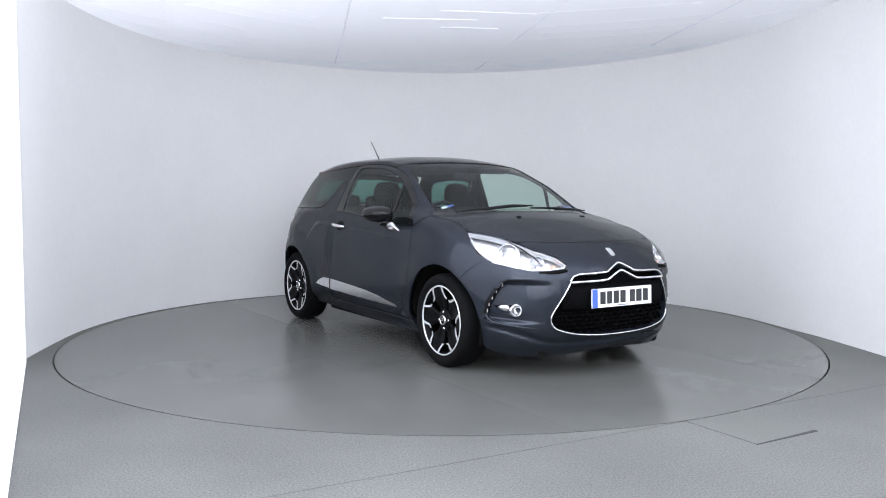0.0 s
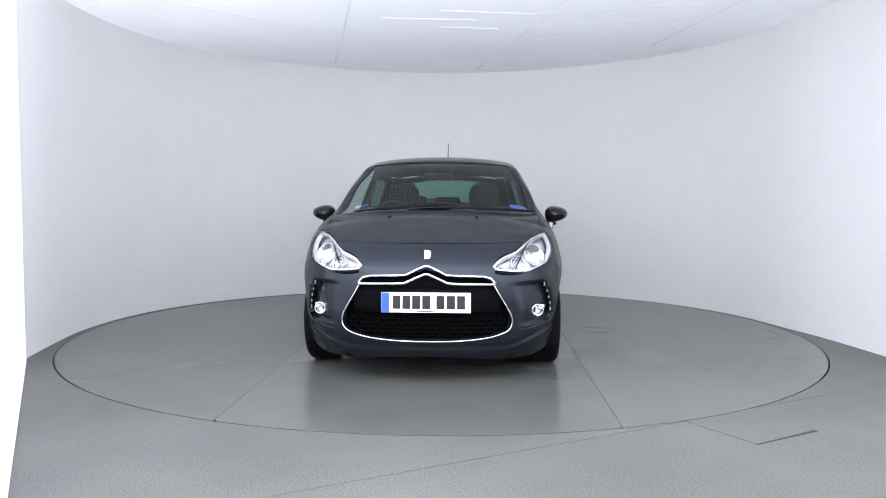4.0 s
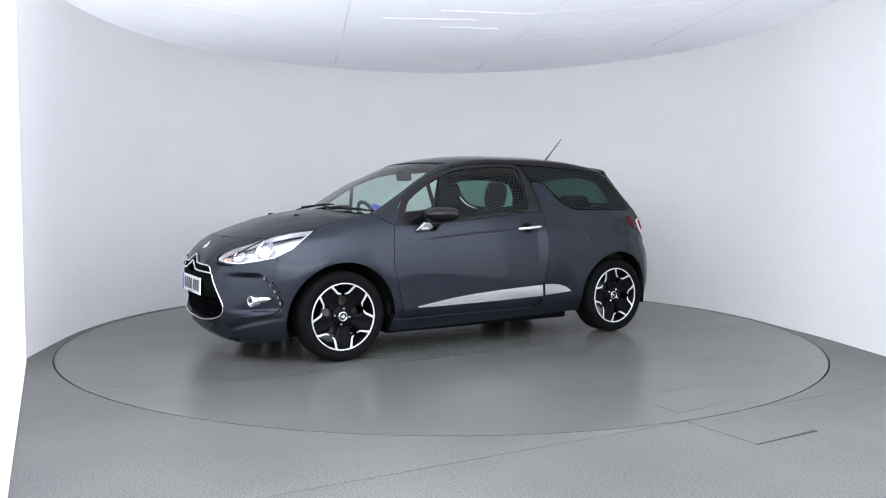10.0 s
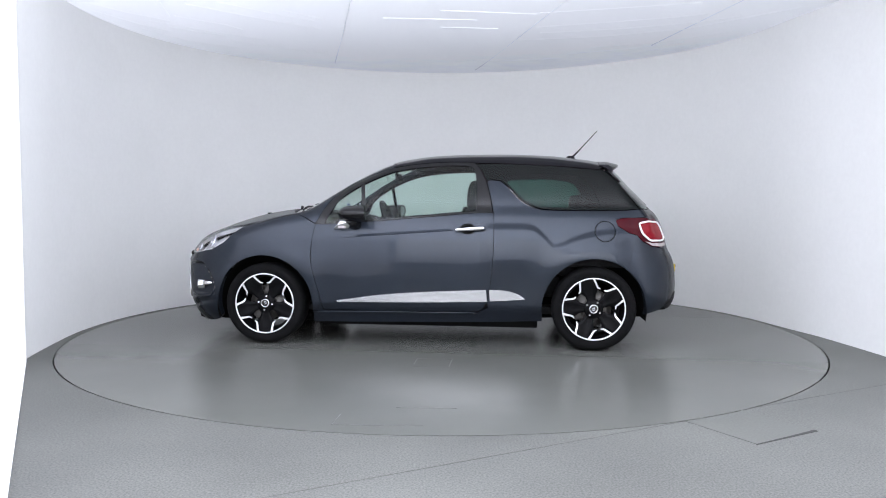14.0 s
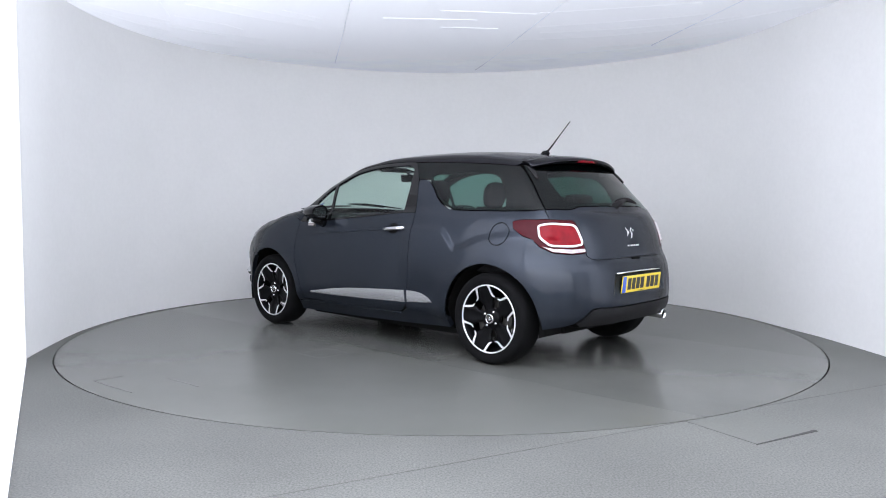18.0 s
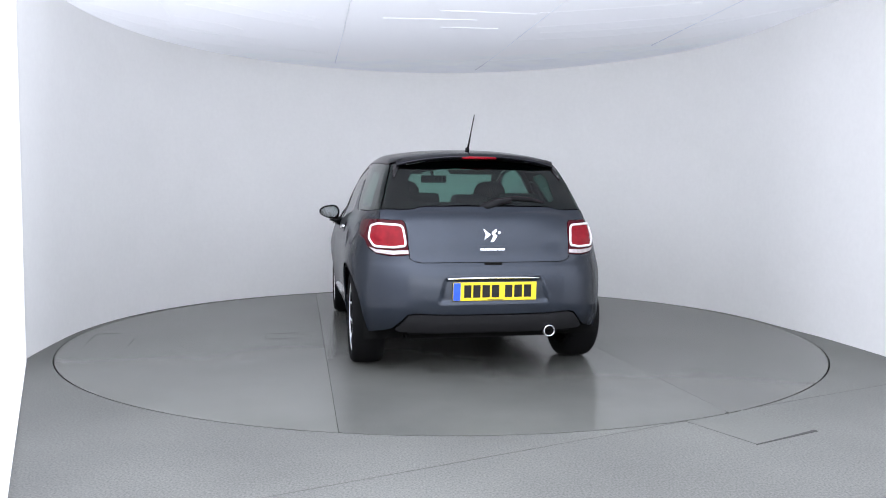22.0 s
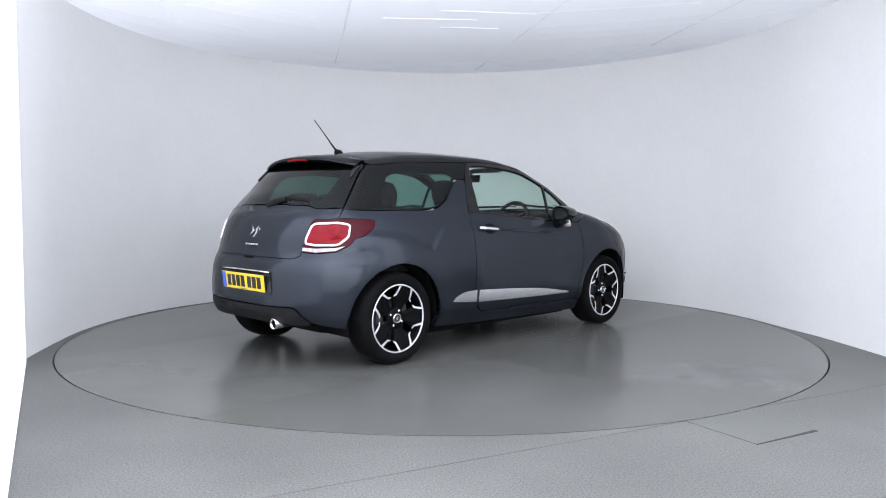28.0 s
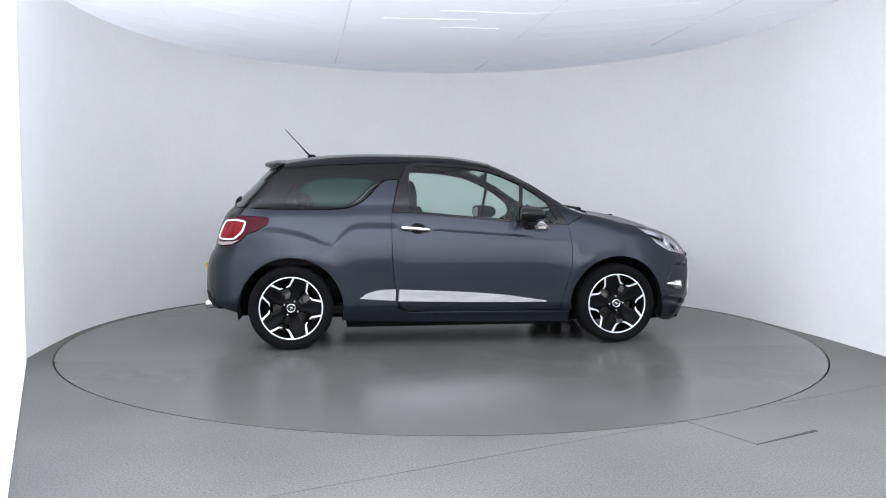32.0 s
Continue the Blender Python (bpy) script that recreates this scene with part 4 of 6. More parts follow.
# rear side glass: dark pane with an opaque border, widened to stand in for dark cabin trim
QG_OUT = join(from_side([(-0.352, 1.374), (-0.39, 1.335), (-0.438, 1.250), (-0.452, 1.248), (-0.47, 1.253), (-0.548, 1.245), (-0.613, 1.190), (-0.675, 1.118), (-0.723, 1.080), (-0.777, 1.052), (-0.866, 1.031), (-1.0, 1.027), (-1.3, 1.026), (-1.45, 1.029)]), C_BASE, np.array([(-1.50, 0.638, 1.115), (-1.43, 0.612, 1.205), (-1.36, 0.59, 1.285), (-1.30, 0.57, 1.325)]), ROOF_SIDE[::-1][1:4])
QG_IN = from_side([(-0.60, 1.285), (-0.56, 1.265), (-0.66, 1.165), (-0.73, 1.10), (-0.80, 1.062), (-0.88, 1.046), (-1.1, 1.042), (-1.24, 1.045), (-1.275, 1.06), (-1.27, 1.09), (-1.22, 1.19), (-1.17, 1.25), (-1.11, 1.275), (-0.9, 1.295)])
panel("rear_side_pane", "wrap", QG_OUT, PRIVACY, car, step=0.03, lift=-0.002, mirrored=True, gap=0.001, label="dark tinted rear side window")
panel("pane_border", "wrap", QG_OUT, FRIT, car, holes=[QG_IN], step=0.025, lift=-0.008, flange=0.01, mirrored=True, gap=0.002)
# rear window, its border widened in the same way
RW_OUT = both(join(from_end([(0.0, 1.0545), (0.25, 1.0555), (0.41, 1.0535), (0.47, 1.0385), (0.52, 1.0335)], False), C_BASE + np.array([-0.004, 0, 0.004]), np.array([(-1.505, 0.632, 1.115), (-1.435, 0.606, 1.205), (-1.365, 0.584, 1.285), (-1.32, 0.56, 1.322), (-1.375, 0.48, 1.345), (-1.40, 0.25, 1.365), (-1.41, 0.0, 1.372)])))
RW_IN = both(np.array([*from_end([(0.0, 1.086), (0.2, 1.086), (0.36, 1.086), (0.45, 1.092)], False), (-1.585, 0.478, 1.11), (-1.46, 0.455, 1.22), (-1.43, 0.43, 1.265), (-1.445, 0.37, 1.282), (-1.46, 0.0, 1.295)]))
panel("rear_window", "wrap", RW_OUT, PRIVACY, tailgate, step=0.03, lift=-0.002, gap=0.002, label="dark tinted rear window")
panel("window_border", "wrap", RW_OUT, FRIT, tailgate, holes=[RW_IN], step=0.025, lift=-0.008, flange=0.01, gap=0.003)


# ---- nose fittings ----
def on_nose(y, z, lift=0.0):
    p = from_end([(y, z)])
    return Vector(p[0] + normals_of(p)[0] * lift)


def nose_line(pts, lift=0.0, step=0.02):
    q = dense(np.asarray(pts, float), step, False)
    p = from_end(q)
    return [Vector(v) for v in p + normals_of(p) * lift]


hole = np.vstack([GRILLE_HOLE, mirror_y(GRILLE_HOLE[::-1][1:-1])])
panel("grille_back", "nose", hole, GRILLE_BLACK, front_bumper, step=0.03, lift=-0.055, flange=0, gap=-0.03)
# honeycomb in the lower opening
bm = bmesh.new()
CW, CH = 0.058, 0.030
for row in range(5):
    for col in range(-9, 10):
        cy, cz = (col + 0.5 * (row % 2)) * CW, 0.305 + row * CH * 0.86
        if abs(cy) > 0.455 - 0.25 * max(0, 0.33 - cz):
            continue
        o, i = [], []
        for k in range(6):
            a = radians(60 * k + 30)
            o.append((cy + 0.52 * CW * 1.0 * math.cos(a), cz + 0.56 * CH * math.sin(a)))
            i.append((cy + 0.42 * CW * math.cos(a), cz + 0.40 * CH * math.sin(a)))
        base = from_end([(cy, cz)])[0][0] - 0.030
        vo = [bm.verts.new((base, *p)) for p in o]
        vi = [bm.verts.new((base, *p)) for p in i]
        vb = [bm.verts.new((base - 0.02, *p)) for p in i]
        for k in range(6):
            j = (k + 1) % 6
            bm.faces.new((vo[k], vo[j], vi[j], vi[k]))
            bm.faces.new((vi[k], vi[j], vb[j], vb[k]))
part("grille", fix(bm), GRILLE_BLACK, front_bumper, "black honeycomb radiator grille", smooth=False)
# fins that part the two bowls of each head lamp
for s in (1, -1):
    q = [on_nose(y * s, z, -0.006) for y, z in ((0.615, 0.842), (0.585, 0.800), (0.555, 0.752), (0.530, 0.705))]
    bm = bmesh.new()
    tube(bm, q, [0.003, 0.0045, 0.005, 0.003], 8)
    part("lamp_fin", fix(bm), BLACK_TRIM, front_bumper)
# plain black crosspiece behind the plate
bm = bmesh.new()
q = nose_line([(-0.44, 0.505), (-0.25, 0.505), (0.0, 0.505), (0.25, 0.505), (0.44, 0.505)], -0.028)
tube(bm, q, 0.075, 12, squash=0.25, side=(0, 0, 1))
part("crosspiece", fix(bm), GRILLE_BLACK, front_bumper)
# chrome surround
SURROUND = [(0.392, 0.600), (0.415, 0.557), (0.45, 0.50), (0.485, 0.44), (0.503, 0.40), (0.503, 0.365), (0.487, 0.332), (0.45, 0.311), (0.36, 0.287), (0.20, 0.270), (0.0, 0.265)]
full = SURROUND + [(-y, z) for y, z in SURROUND[::-1][1:]]
bm = bmesh.new()
tube(bm, nose_line(soften(full, False, 2), 0.002), 0.0048, 10)
part("grille_surround", fix(bm), CHROME, front_bumper, "chrome grille surround")
for name, line, r in (("chevron_bar", [(0.398, 0.606), (0.372, 0.634), (0.33, 0.645), (0.20, 0.648), (0.118, 0.652), (0.060, 0.680), (0.012, 0.700), (0.0, 0.700)], 0.0068),
                      ("chevron_bar", [(0.398, 0.600), (0.33, 0.602), (0.20, 0.604), (0.125, 0.608), (0.060, 0.636), (0.012, 0.656), (0.0, 0.656)], 0.0078)):
    full = line + [(-y, z) for y, z in line[::-1][1:]]
    bm = bmesh.new()
    tube(bm, nose_line(full, 0.010, 0.012), r, 10, squash=0.8)
    part(name, fix(bm), CHROME, front_bumper, "chrome chevron bar across the grille")
# plates
def plate(x, z0, z1, s, material, tilt, label, parent):
    """A plate facing along s, with a blue band at its reading start and plain bars for its characters."""
    zc, h, w = (z0 + z1) / 2, z1 - z0, 0.52
    m = Matrix.Translation((x, 0, zc)) @ pose(0, 0, 0, 0, -tilt * s, 0)
    bm = bmesh.new()
    box(bm, -0.004, 0.004, -w / 2, w / 2, -h / 2, h / 2, 0.002, m)
    ob = part("number_plate", fix(bm), material, parent, label, smooth=False)
    bm = bmesh.new()
    box(bm, s * 0.0042 - 0.0008, s * 0.0042 + 0.0008, -s * 0.258, -s * 0.214, -h / 2 + 0.002, h / 2 - 0.002, 0, m)
    part("country_band", fix(bm), PLATE_BLUE, ob, smooth=False)
    u = -0.192
    for k, cw in enumerate((0.044, 0.044, 0.046, 0.046, 0.046, 0.048, 0.046)):
        bm = bmesh.new()
        a, b = s * u, s * (u + cw)
        box(bm, s * 0.0044 - 0.0008, s * 0.0044 + 0.0008, min(a, b), max(a, b), -0.037, 0.040, 0, m)
        part("bar", fix(bm), PLATE_INK, ob, smooth=False)
        u += cw + (0.0125 if k != 3 else 0.036)
    bm = bmesh.new()
    box(bm, s * 0.0044 - 0.0006, s * 0.0044 + 0.0006, -0.055, 0.045, -0.052, -0.048, 0, m)
    part("maker_line", fix(bm), PLATE_INK, ob, smooth=False)
    return ob


plate(2.040, 0.440, 0.557, 1, PLATE_WHITE, 2, "white front number plate with plain bars", front_bumper)
plate(-1.9035, 0.486, 0.598, -1, PLATE_YELLOW, -6, "yellow rear number plate with plain bars", rear_bumper)
# emblem on the bonnet edge: two slim upright strokes
p = on_nose(0, 0.768)
n = Vector(normals_of(np.array([p]))[0])
up = (Vector((0, 0, 1)) - n * n.z).normalized()
rt = up.cross(n)
solid("emblem", [(-0.016, -0.034), (0.012, -0.034), (0.022, -0.02), (0.022, 0.02), (0.012, 0.036), (-0.020, 0.036)], lambda u, v, w: p + rt * u + up * v + n * (w - 0.001), 0.005, CHROME, front_bumper, "small chrome emblem", 0.001)

# head lamps
lamp_line = join(LAMP_TOP, LAMP_LOW[1:])
lenses = panel("headlight", "nose", lamp_line, LENS, car, step=0.02, lift=-0.001, flange=0, mirrored=True, label="clear headlight with bright chrome reflectors")
panel("reflector", "nose", lamp_line, REFLECTOR, lenses, step=0.02, lift=-0.062, flange=0, gap=-0.012, mirrored=True)
panel("lamp_rim", "nose", lamp_line, REFLECTOR, lenses, holes=[to_skin(inset(to_flat(dense(lamp_line, 0.02), "nose"), 0.012), "nose")], step=0.015, lift=-0.012, flange=0.03, gap=0.002, mirrored=True)
for s in (1, -1):
    lens = lenses[0] if s > 0 else lenses[1]
    for name, c, r, d in (("main_bowl", on_nose(0.662 * s, 0.778, -0.030), 0.066, 0.045), ("dipped_bowl", on_nose(0.548 * s, 0.728, -0.022), 0.042, 0.032)):
        bm = bmesh.new()
        m = Matrix.Translation(c) @ (Vector((0.93, 0.30 * s, 0.22)).normalized() + Vector(normals_of(np.array([c]))[0]) * 0.9).normalized().to_track_quat("Z", "Y").to_matrix().to_4x4()
        lathe(bm, [(0.006, -d), (r * 0.45, -d * 0.82), (r * 0.8, -d * 0.4), (r, 0.0), (r * 1.06, 0.002), (r * 1.06, -0.012)], 32, m)
        part(name, fix(bm), LAMP_CHROME, lens)
        bm = bmesh.new()
        lathe(bm, [(0.0005, 0.006), (r * 0.16, 0.003), (r * 0.2, -d * 0.5), (r * 0.2, -d * 0.9)], 20, m)
        part("bulb_cap", fix(bm), REFLECTOR, lens)
    bm = bmesh.new()
    lathe(bm, [(0.0005, 0.016), (0.012, 0.010), (0.016, -0.01), (0.016, -0.03)], 16, Matrix.Translation(on_nose(0.458 * s, 0.702, -0.030)) @ pose(0, 0, 0, 0, 80, 20 * s))
    part("indicator_bulb", fix(bm), AMBER, lens, "amber indicator bulb")
    bm = bmesh.new()
    q = [on_nose(0.40 * s, 0.672), on_nose(0.45 * s, 0.664), on_nose(0.50 * s, 0.660), on_nose(0.56 * s, 0.660)]
    tube(bm, q, [0.010, 0.012, 0.010, 0.004], 10)
    part("lamp_shadow_gap", fix(bm), SEAL, front_bumper)
    # fog lamp with its chrome wing
    c = on_nose(0.648 * s, 0.431, 0.014)
    m = Matrix.Translation(c) @ Vector((0.97, 0.22 * s, 0)).normalized().to_track_quat("Z", "Y").to_matrix().to_4x4()
    bm = bmesh.new()
    lathe(bm, [(0.031, 0.014), (0.036, 0.016), (0.039, 0.008), (0.041, -0.04)], 32, m)
    fog = part("fog_lamp", fix(bm), CHROME, front_bumper, "round chrome-rimmed fog lamp")
    bm = bmesh.new()
    lathe(bm, [(0.0005, -0.016), (0.016, -0.010), (0.027, 0.003), (0.031, 0.014)], 32, m)
    part("bowl", fix(bm), FOG_BOWL, fog)
    bm = bmesh.new()
    lathe(bm, [(0.0005, 0.019), (0.018, 0.018), (0.031, 0.012)], 32, m)
    part("lens", fix(bm), LENS, fog)
    bm = bmesh.new()
    a, b = on_nose(0.672 * s, 0.440, 0.020), on_nose(0.712 * s, 0.446, 0.008)
    tube(bm, [a, (a + b) / 2 + Vector((0.006, 0, 0)), b], [0.020, 0.017, 0.009], 12, squash=0.5)
    part("wing", fix(bm), CHROME, fog)
    # five slim running lights down the scoop's outer edge
    q = [(SCOOP_EDGE(z) * 1.0, z) for z in np.linspace(0.402, 0.590, 24)]
    bm = bmesh.new()
    tube(bm, [on_nose(float(y + 0.010) * s, float(z)) + Vector((-0.004, -0.020 * s, 0)) for y, z in q], 0.0125, 8)
    strip = part("running_light", fix(bm), BLACK_GLOSS, front_bumper, "black strip of running lights")
    for k in range(5):
        z = 0.418 + k * 0.041
        y = float(SCOOP_EDGE(z)) + 0.010
        bm = bmesh.new()
        box(bm, -0.004, 0.004, -0.004, 0.004, -0.012, 0.012, 0.0015, Matrix.Translation(on_nose(y * s, z) + Vector((0.008, -0.023 * s, 0))) @ pose(0, 0, 0, 0, 0, 30 * s))
        part("light_segment", fix(bm), CLEAR_STRIP, strip, smooth=False)

    # the shade over the scoop, put in as a thin dark tube, and the lip under it
    bm = bmesh.new()
    tube(bm, [on_nose(y * s, z, -0.002) for y, z in ((0.715, 0.598), (0.69, 0.606), (0.65, 0.607), (0.60, 0.605), (0.54, 0.600))], [0.0035, 0.0035, 0.003, 0.0025, 0.001], 8)
    part("scoop_shade", fix(bm), SEAL, front_bumper)
    bm = bmesh.new()
    tube(bm, [on_nose(y * s, z, 0.000) for y, z in ((0.768, 0.40), (0.762, 0.372), (0.742, 0.350), (0.70, 0.338), (0.64, 0.330), (0.56, 0.322))], [0.005, 0.008, 0.009, 0.009, 0.007, 0.002], 10)
    part("scoop_lip", fix(bm), PAINT, front_bumper)

# ---- flank fittings ----
STRIP_DOOR = [(0.674, 0.338), (0.655, 0.345), (0.369, 0.387), (0.186, 0.405), (-0.014, 0.418), (-0.25, 0.430), (-0.447, 0.438), (-0.456, 0.352), (-0.014, 0.340), (0.4, 0.334), (0.66, 0.332)]
STRIP_REAR = [(-0.473, 0.439), (-0.56, 0.438), (-0.624, 0.430), (-0.69, 0.407), (-0.738, 0.374), (-0.60, 0.362), (-0.477, 0.355)]
panel("chrome_strip", "wrap", from_side(STRIP_DOOR), STRIP_CHROME, doors, step=0.025, lift=0.005, flange=0.016, gap=0, mirrored=True, tilt=0.05, label="wide polished chrome strip along the door")
panel("chrome_strip", "wrap", from_side(STRIP_REAR), STRIP_CHROME, quarters, step=0.025, lift=0.005, flange=0.016, gap=0, mirrored=True, tilt=0.05, label="tapered end of the chrome strip")
SILL_LIP = from_side([(0.86, 0.252), (0.4, 0.258), (0.0, 0.259), (-0.38, 0.262)])
for s in (1, -1):
    k = 0 if s > 0 else 1
    door = doors[k]
    fl = np.array([1, s, 1])
    bm = bmesh.new()
    tube(bm, [Vector(v * fl) + Vector((0, 0.001 * s, 0)) for v in dense(SILL_LIP, 0.1, False)], 0.0045, 8)
    part("sill_lip", fix(bm), PAINT, sills[k])
    # pressed crease along the waist
    line = dense(np.array([(0.64, 0.0, 0.812), (0.45, 0.0, 0.8265), (0.2, 0.0, 0.8455), (-0.05, 0.0, 0.862), (-0.20, 0.0, 0.874)]), 0.03, False)
    bm = bmesh.new()
    rows = []
    for i, v in enumerate(line):
        size = min(1.0, i / 6, (len(line) - 1 - i) / 3 + 0.3)
        p3 = from_side([(v[0], v[2] + 0.016), (v[0], v[2]), (v[0], v[2] - 0.0045)])
        rows.append([bm.verts.new((Vector(q) + Vector((0, h * size, 0))) * 1.0) for q, h in zip(p3, (-0.0005, 0.0042, -0.0015))])
        for v3 in rows[-1]:
            v3.co.y *= s
    for r0, r1 in zip(rows, rows[1:]):
        for i in range(2):
            bm.faces.new((r0[i], r0[i + 1], r1[i + 1], r1[i]))
    part("crease", fix(bm), PAINT, door, smooth=False)
    # handle: flat black sheet for the dark recess, chrome bar
    a, b = from_side([(-0.212, 0.876), (-0.438, 0.892)])
    a, b = Vector(a * fl), Vector(b * fl)
    o = Vector((0, 0.024 * s, 0))
    bm = bmesh.new()
    bar = [a + o * 0.3, a.lerp(b, 0.06) + o * 0.9, a.lerp(b, 0.3) + o * 1.15, a.lerp(b, 0.7) + o * 1.15, a.lerp(b, 0.94) + o * 0.95, b + o * 0.4]
    tube(bm, bar, [0.006, 0.0125, 0.0135, 0.0145, 0.014, 0.008], 12, squash=0.62)
    handle = part("door_handle", fix(bm), CHROME, door, "chrome door handle")
    panel_pts = arc(-0.310, 0.884, 0.056, 0, 345, 23)
    cup = from_side([(x, 0.884 + (z - 0.884) * 0.70) for x, z in panel_pts]) * fl
    panel("handle_cup", "wrap", cup, SEAL, door, step=0.012, lift=0.003, flange=0.003, gap=0)
    # mirror: pod, glass, arm
    bm = bmesh.new()
    prof = [(0.0, 0.97), (0.012, 1.01), (0.05, 1.02), (0.10, 0.97), (0.145, 0.84), (0.172, 0.62), (0.188, 0.35), (0.1935, 0.01)]
    rings = []
    for dx, k2 in prof:
        ring = []
        for i in range(28):
            t = 2 * math.pi * i / 28
            cy, cz = math.cos(t), math.sin(t)
            ey = math.copysign(abs(cy) ** 0.75, cy)
            ez = math.copysign(abs(cz) ** 0.8, cz)
            low = 0.97 if cz < 0 else 1.0
            ring.append(bm.verts.new((0.440 + dx * 1.04 - 0.012 * (ey * k2), s * (0.906 + 0.088 * ey * k2 - 0.012 * dx / 0.19), 0.992 + (0.070 - 0.030 * max(0.0, (ey + 1) / 2) ** 1.6) * ez * k2 * low + 0.004 * ey)))
        rings.append(ring)
    for r0, r1 in zip(rings, rings[1:]):
        for i in range(28):
            bm.faces.new((r0[i], r0[(i + 1) % 28], r1[(i + 1) % 28], r1[i]))
    bm.faces.new(rings[-1])
    pod = part("door_mirror", fix(bm), BLACK_GLOSS, door, "gloss black door mirror")
    bm = bmesh.new()
    vs = [bm.verts.new((0.445 - 0.012 * 0.92 * math.copysign(abs(math.cos(2 * math.pi * i / 28)) ** 0.75, math.cos(2 * math.pi * i / 28)), s * (0.906 + 0.074 * math.copysign(abs(math.cos(2 * math.pi * i / 28)) ** 0.75, math.cos(2 * math.pi * i / 28))), 0.992 + (0.053 - 0.025 * ((math.cos(2 * math.pi * i / 28) + 1) / 2) ** 1.6) * math.copysign(abs(math.sin(2 * math.pi * i / 28)) ** 0.8, math.sin(2 * math.pi * i / 28)))) for i in range(28)]
    bm.faces.new(vs)
    part("mirror_glass", fix(bm), MIRROR_GLASS, pod, smooth=False)
    bm = bmesh.new()
    tube(bm, [(0.535, 0.795 * s, 0.905), (0.54, 0.845 * s, 0.925), (0.545, 0.89 * s, 0.945)], [0.040, 0.030, 0.034], 14, squash=1.3)
    part("mirror_arm", fix(bm), BLACK_GLOSS, pod)
    bm = bmesh.new()
    m = Matrix(((1, 0, 0, 0), (0, s, 0, 0), (0, 0, 1, 0), (0, 0, 0, 1)))
    rows = []
    for x0, x1, y, z in ((0.690, 0.585, 0.805, 0.866), (0.686, 0.580, 0.838, 0.878), (0.660, 0.560, 0.858, 0.903), (0.630, 0.535, 0.868, 0.935)):
        rows.append([bm.verts.new(m @ Vector(v)) for v in ((x0, y - 0.026, z + 0.004), (x0 + 0.004, y, z), (x1, y + 0.006, z), (x1 - 0.004, y - 0.02, z + 0.004))])
    for p0, p1 in zip(rows, rows[1:]):
        for i in range(4):
            bm.faces.new((p0[i], p0[(i + 1) % 4], p1[(i + 1) % 4], p1[i]))
    bm.faces.new(rows[0])
    bm.faces.new(rows[-1][::-1])
    bmesh.ops.bevel(bm, geom=bm.edges[:], offset=0.004, segments=2, affect="EDGES", profile=0.6)
    part("mirror_trim", fix(bm), CHROME, pod, "chrome trim at the mirror foot")
    bm = bmesh.new()
    box(bm, -0.030, 0.030, -0.004, 0.004, -0.009, 0.009, 0.0035, Matrix.Translation((0.622, 0.861 * s, 0.893)) @ pose(0, 0, 0, 32 * s, 0, 0))
    part("side_repeater", fix(bm), CLEAR_STRIP, pod, "small clear side repeater")

# ---- tail fittings ----
tail_line = join(TAIL_TOP, TAIL_OUT, TAIL_LOW, TAIL_IN, TAIL_HATCH)
tails = panel("tail_light", "tail", tail_line, DARK_RED, car, step=0.015, lift=0.002, flange=0.02, mirrored=True, label="smoked red tail light with a white ring")
RING = soften(dense(np.array([(-1.57, 0.735, 0.940), (-1.65, 0.66, 0.945), (-1.725, 0.548, 0.940), (-1.755, 0.540, 0.88), (-1.79, 0.538, 0.818), (-1.765, 0.62, 0.808), (-1.67, 0.735, 0.812), (-1.60, 0.758, 0.865)]), 0.08), True, 3)


def tail_pts(p, lift):
    q = to_skin(to_flat(p, "tail"), "tail")
    return q + normals_of(q) * lift


for s in (1, -1):
    k = 0 if s > 0 else 1
    ring = dense(RING, 0.015) * np.array([1, s, 1])
    bm = bmesh.new()
    q = [Vector(v) for v in tail_pts(ring, 0.006)]
    tube(bm, q + q[:1], 0.0078, 8, caps=False, squash=0.9)
    part("light_ring", fix(bm), WHITE_GUIDE, tails[k], "white light-guide ring")
    low = np.array([(-1.61, 0.752, 0.805), (-1.69, 0.722, 0.795), (-1.77, 0.62, 0.790), (-1.797, 0.525, 0.792), (-1.80, 0.522, 0.768), (-1.775, 0.63, 0.762), (-1.69, 0.732, 0.774)]) * np.array([1, s, 1])
    panel("reversing_strip", "tail", low, CLEAR_STRIP, tails[k], step=0.014, lift=0.0045, flange=0.004, gap=0.001)
    panel("brake_lens", "tail", dense(RING, 0.02) * np.array([1, s, 1]), RED_LENS, tails[k], step=0.014, lift=0.0045, flange=0.002, gap=0.002)
def tail_skin(x, y, z):
    """A point of the tail's skin, its outward normal, and the sideways direction along it."""
    p = to_skin(to_flat(np.array([[x, y, z]]), "wrap"), "wrap")
    n = Vector(normals_of(p)[0])
    return Vector(p[0]), n, n.cross(Vector((0.55, 0.0, 0.83))).normalized()


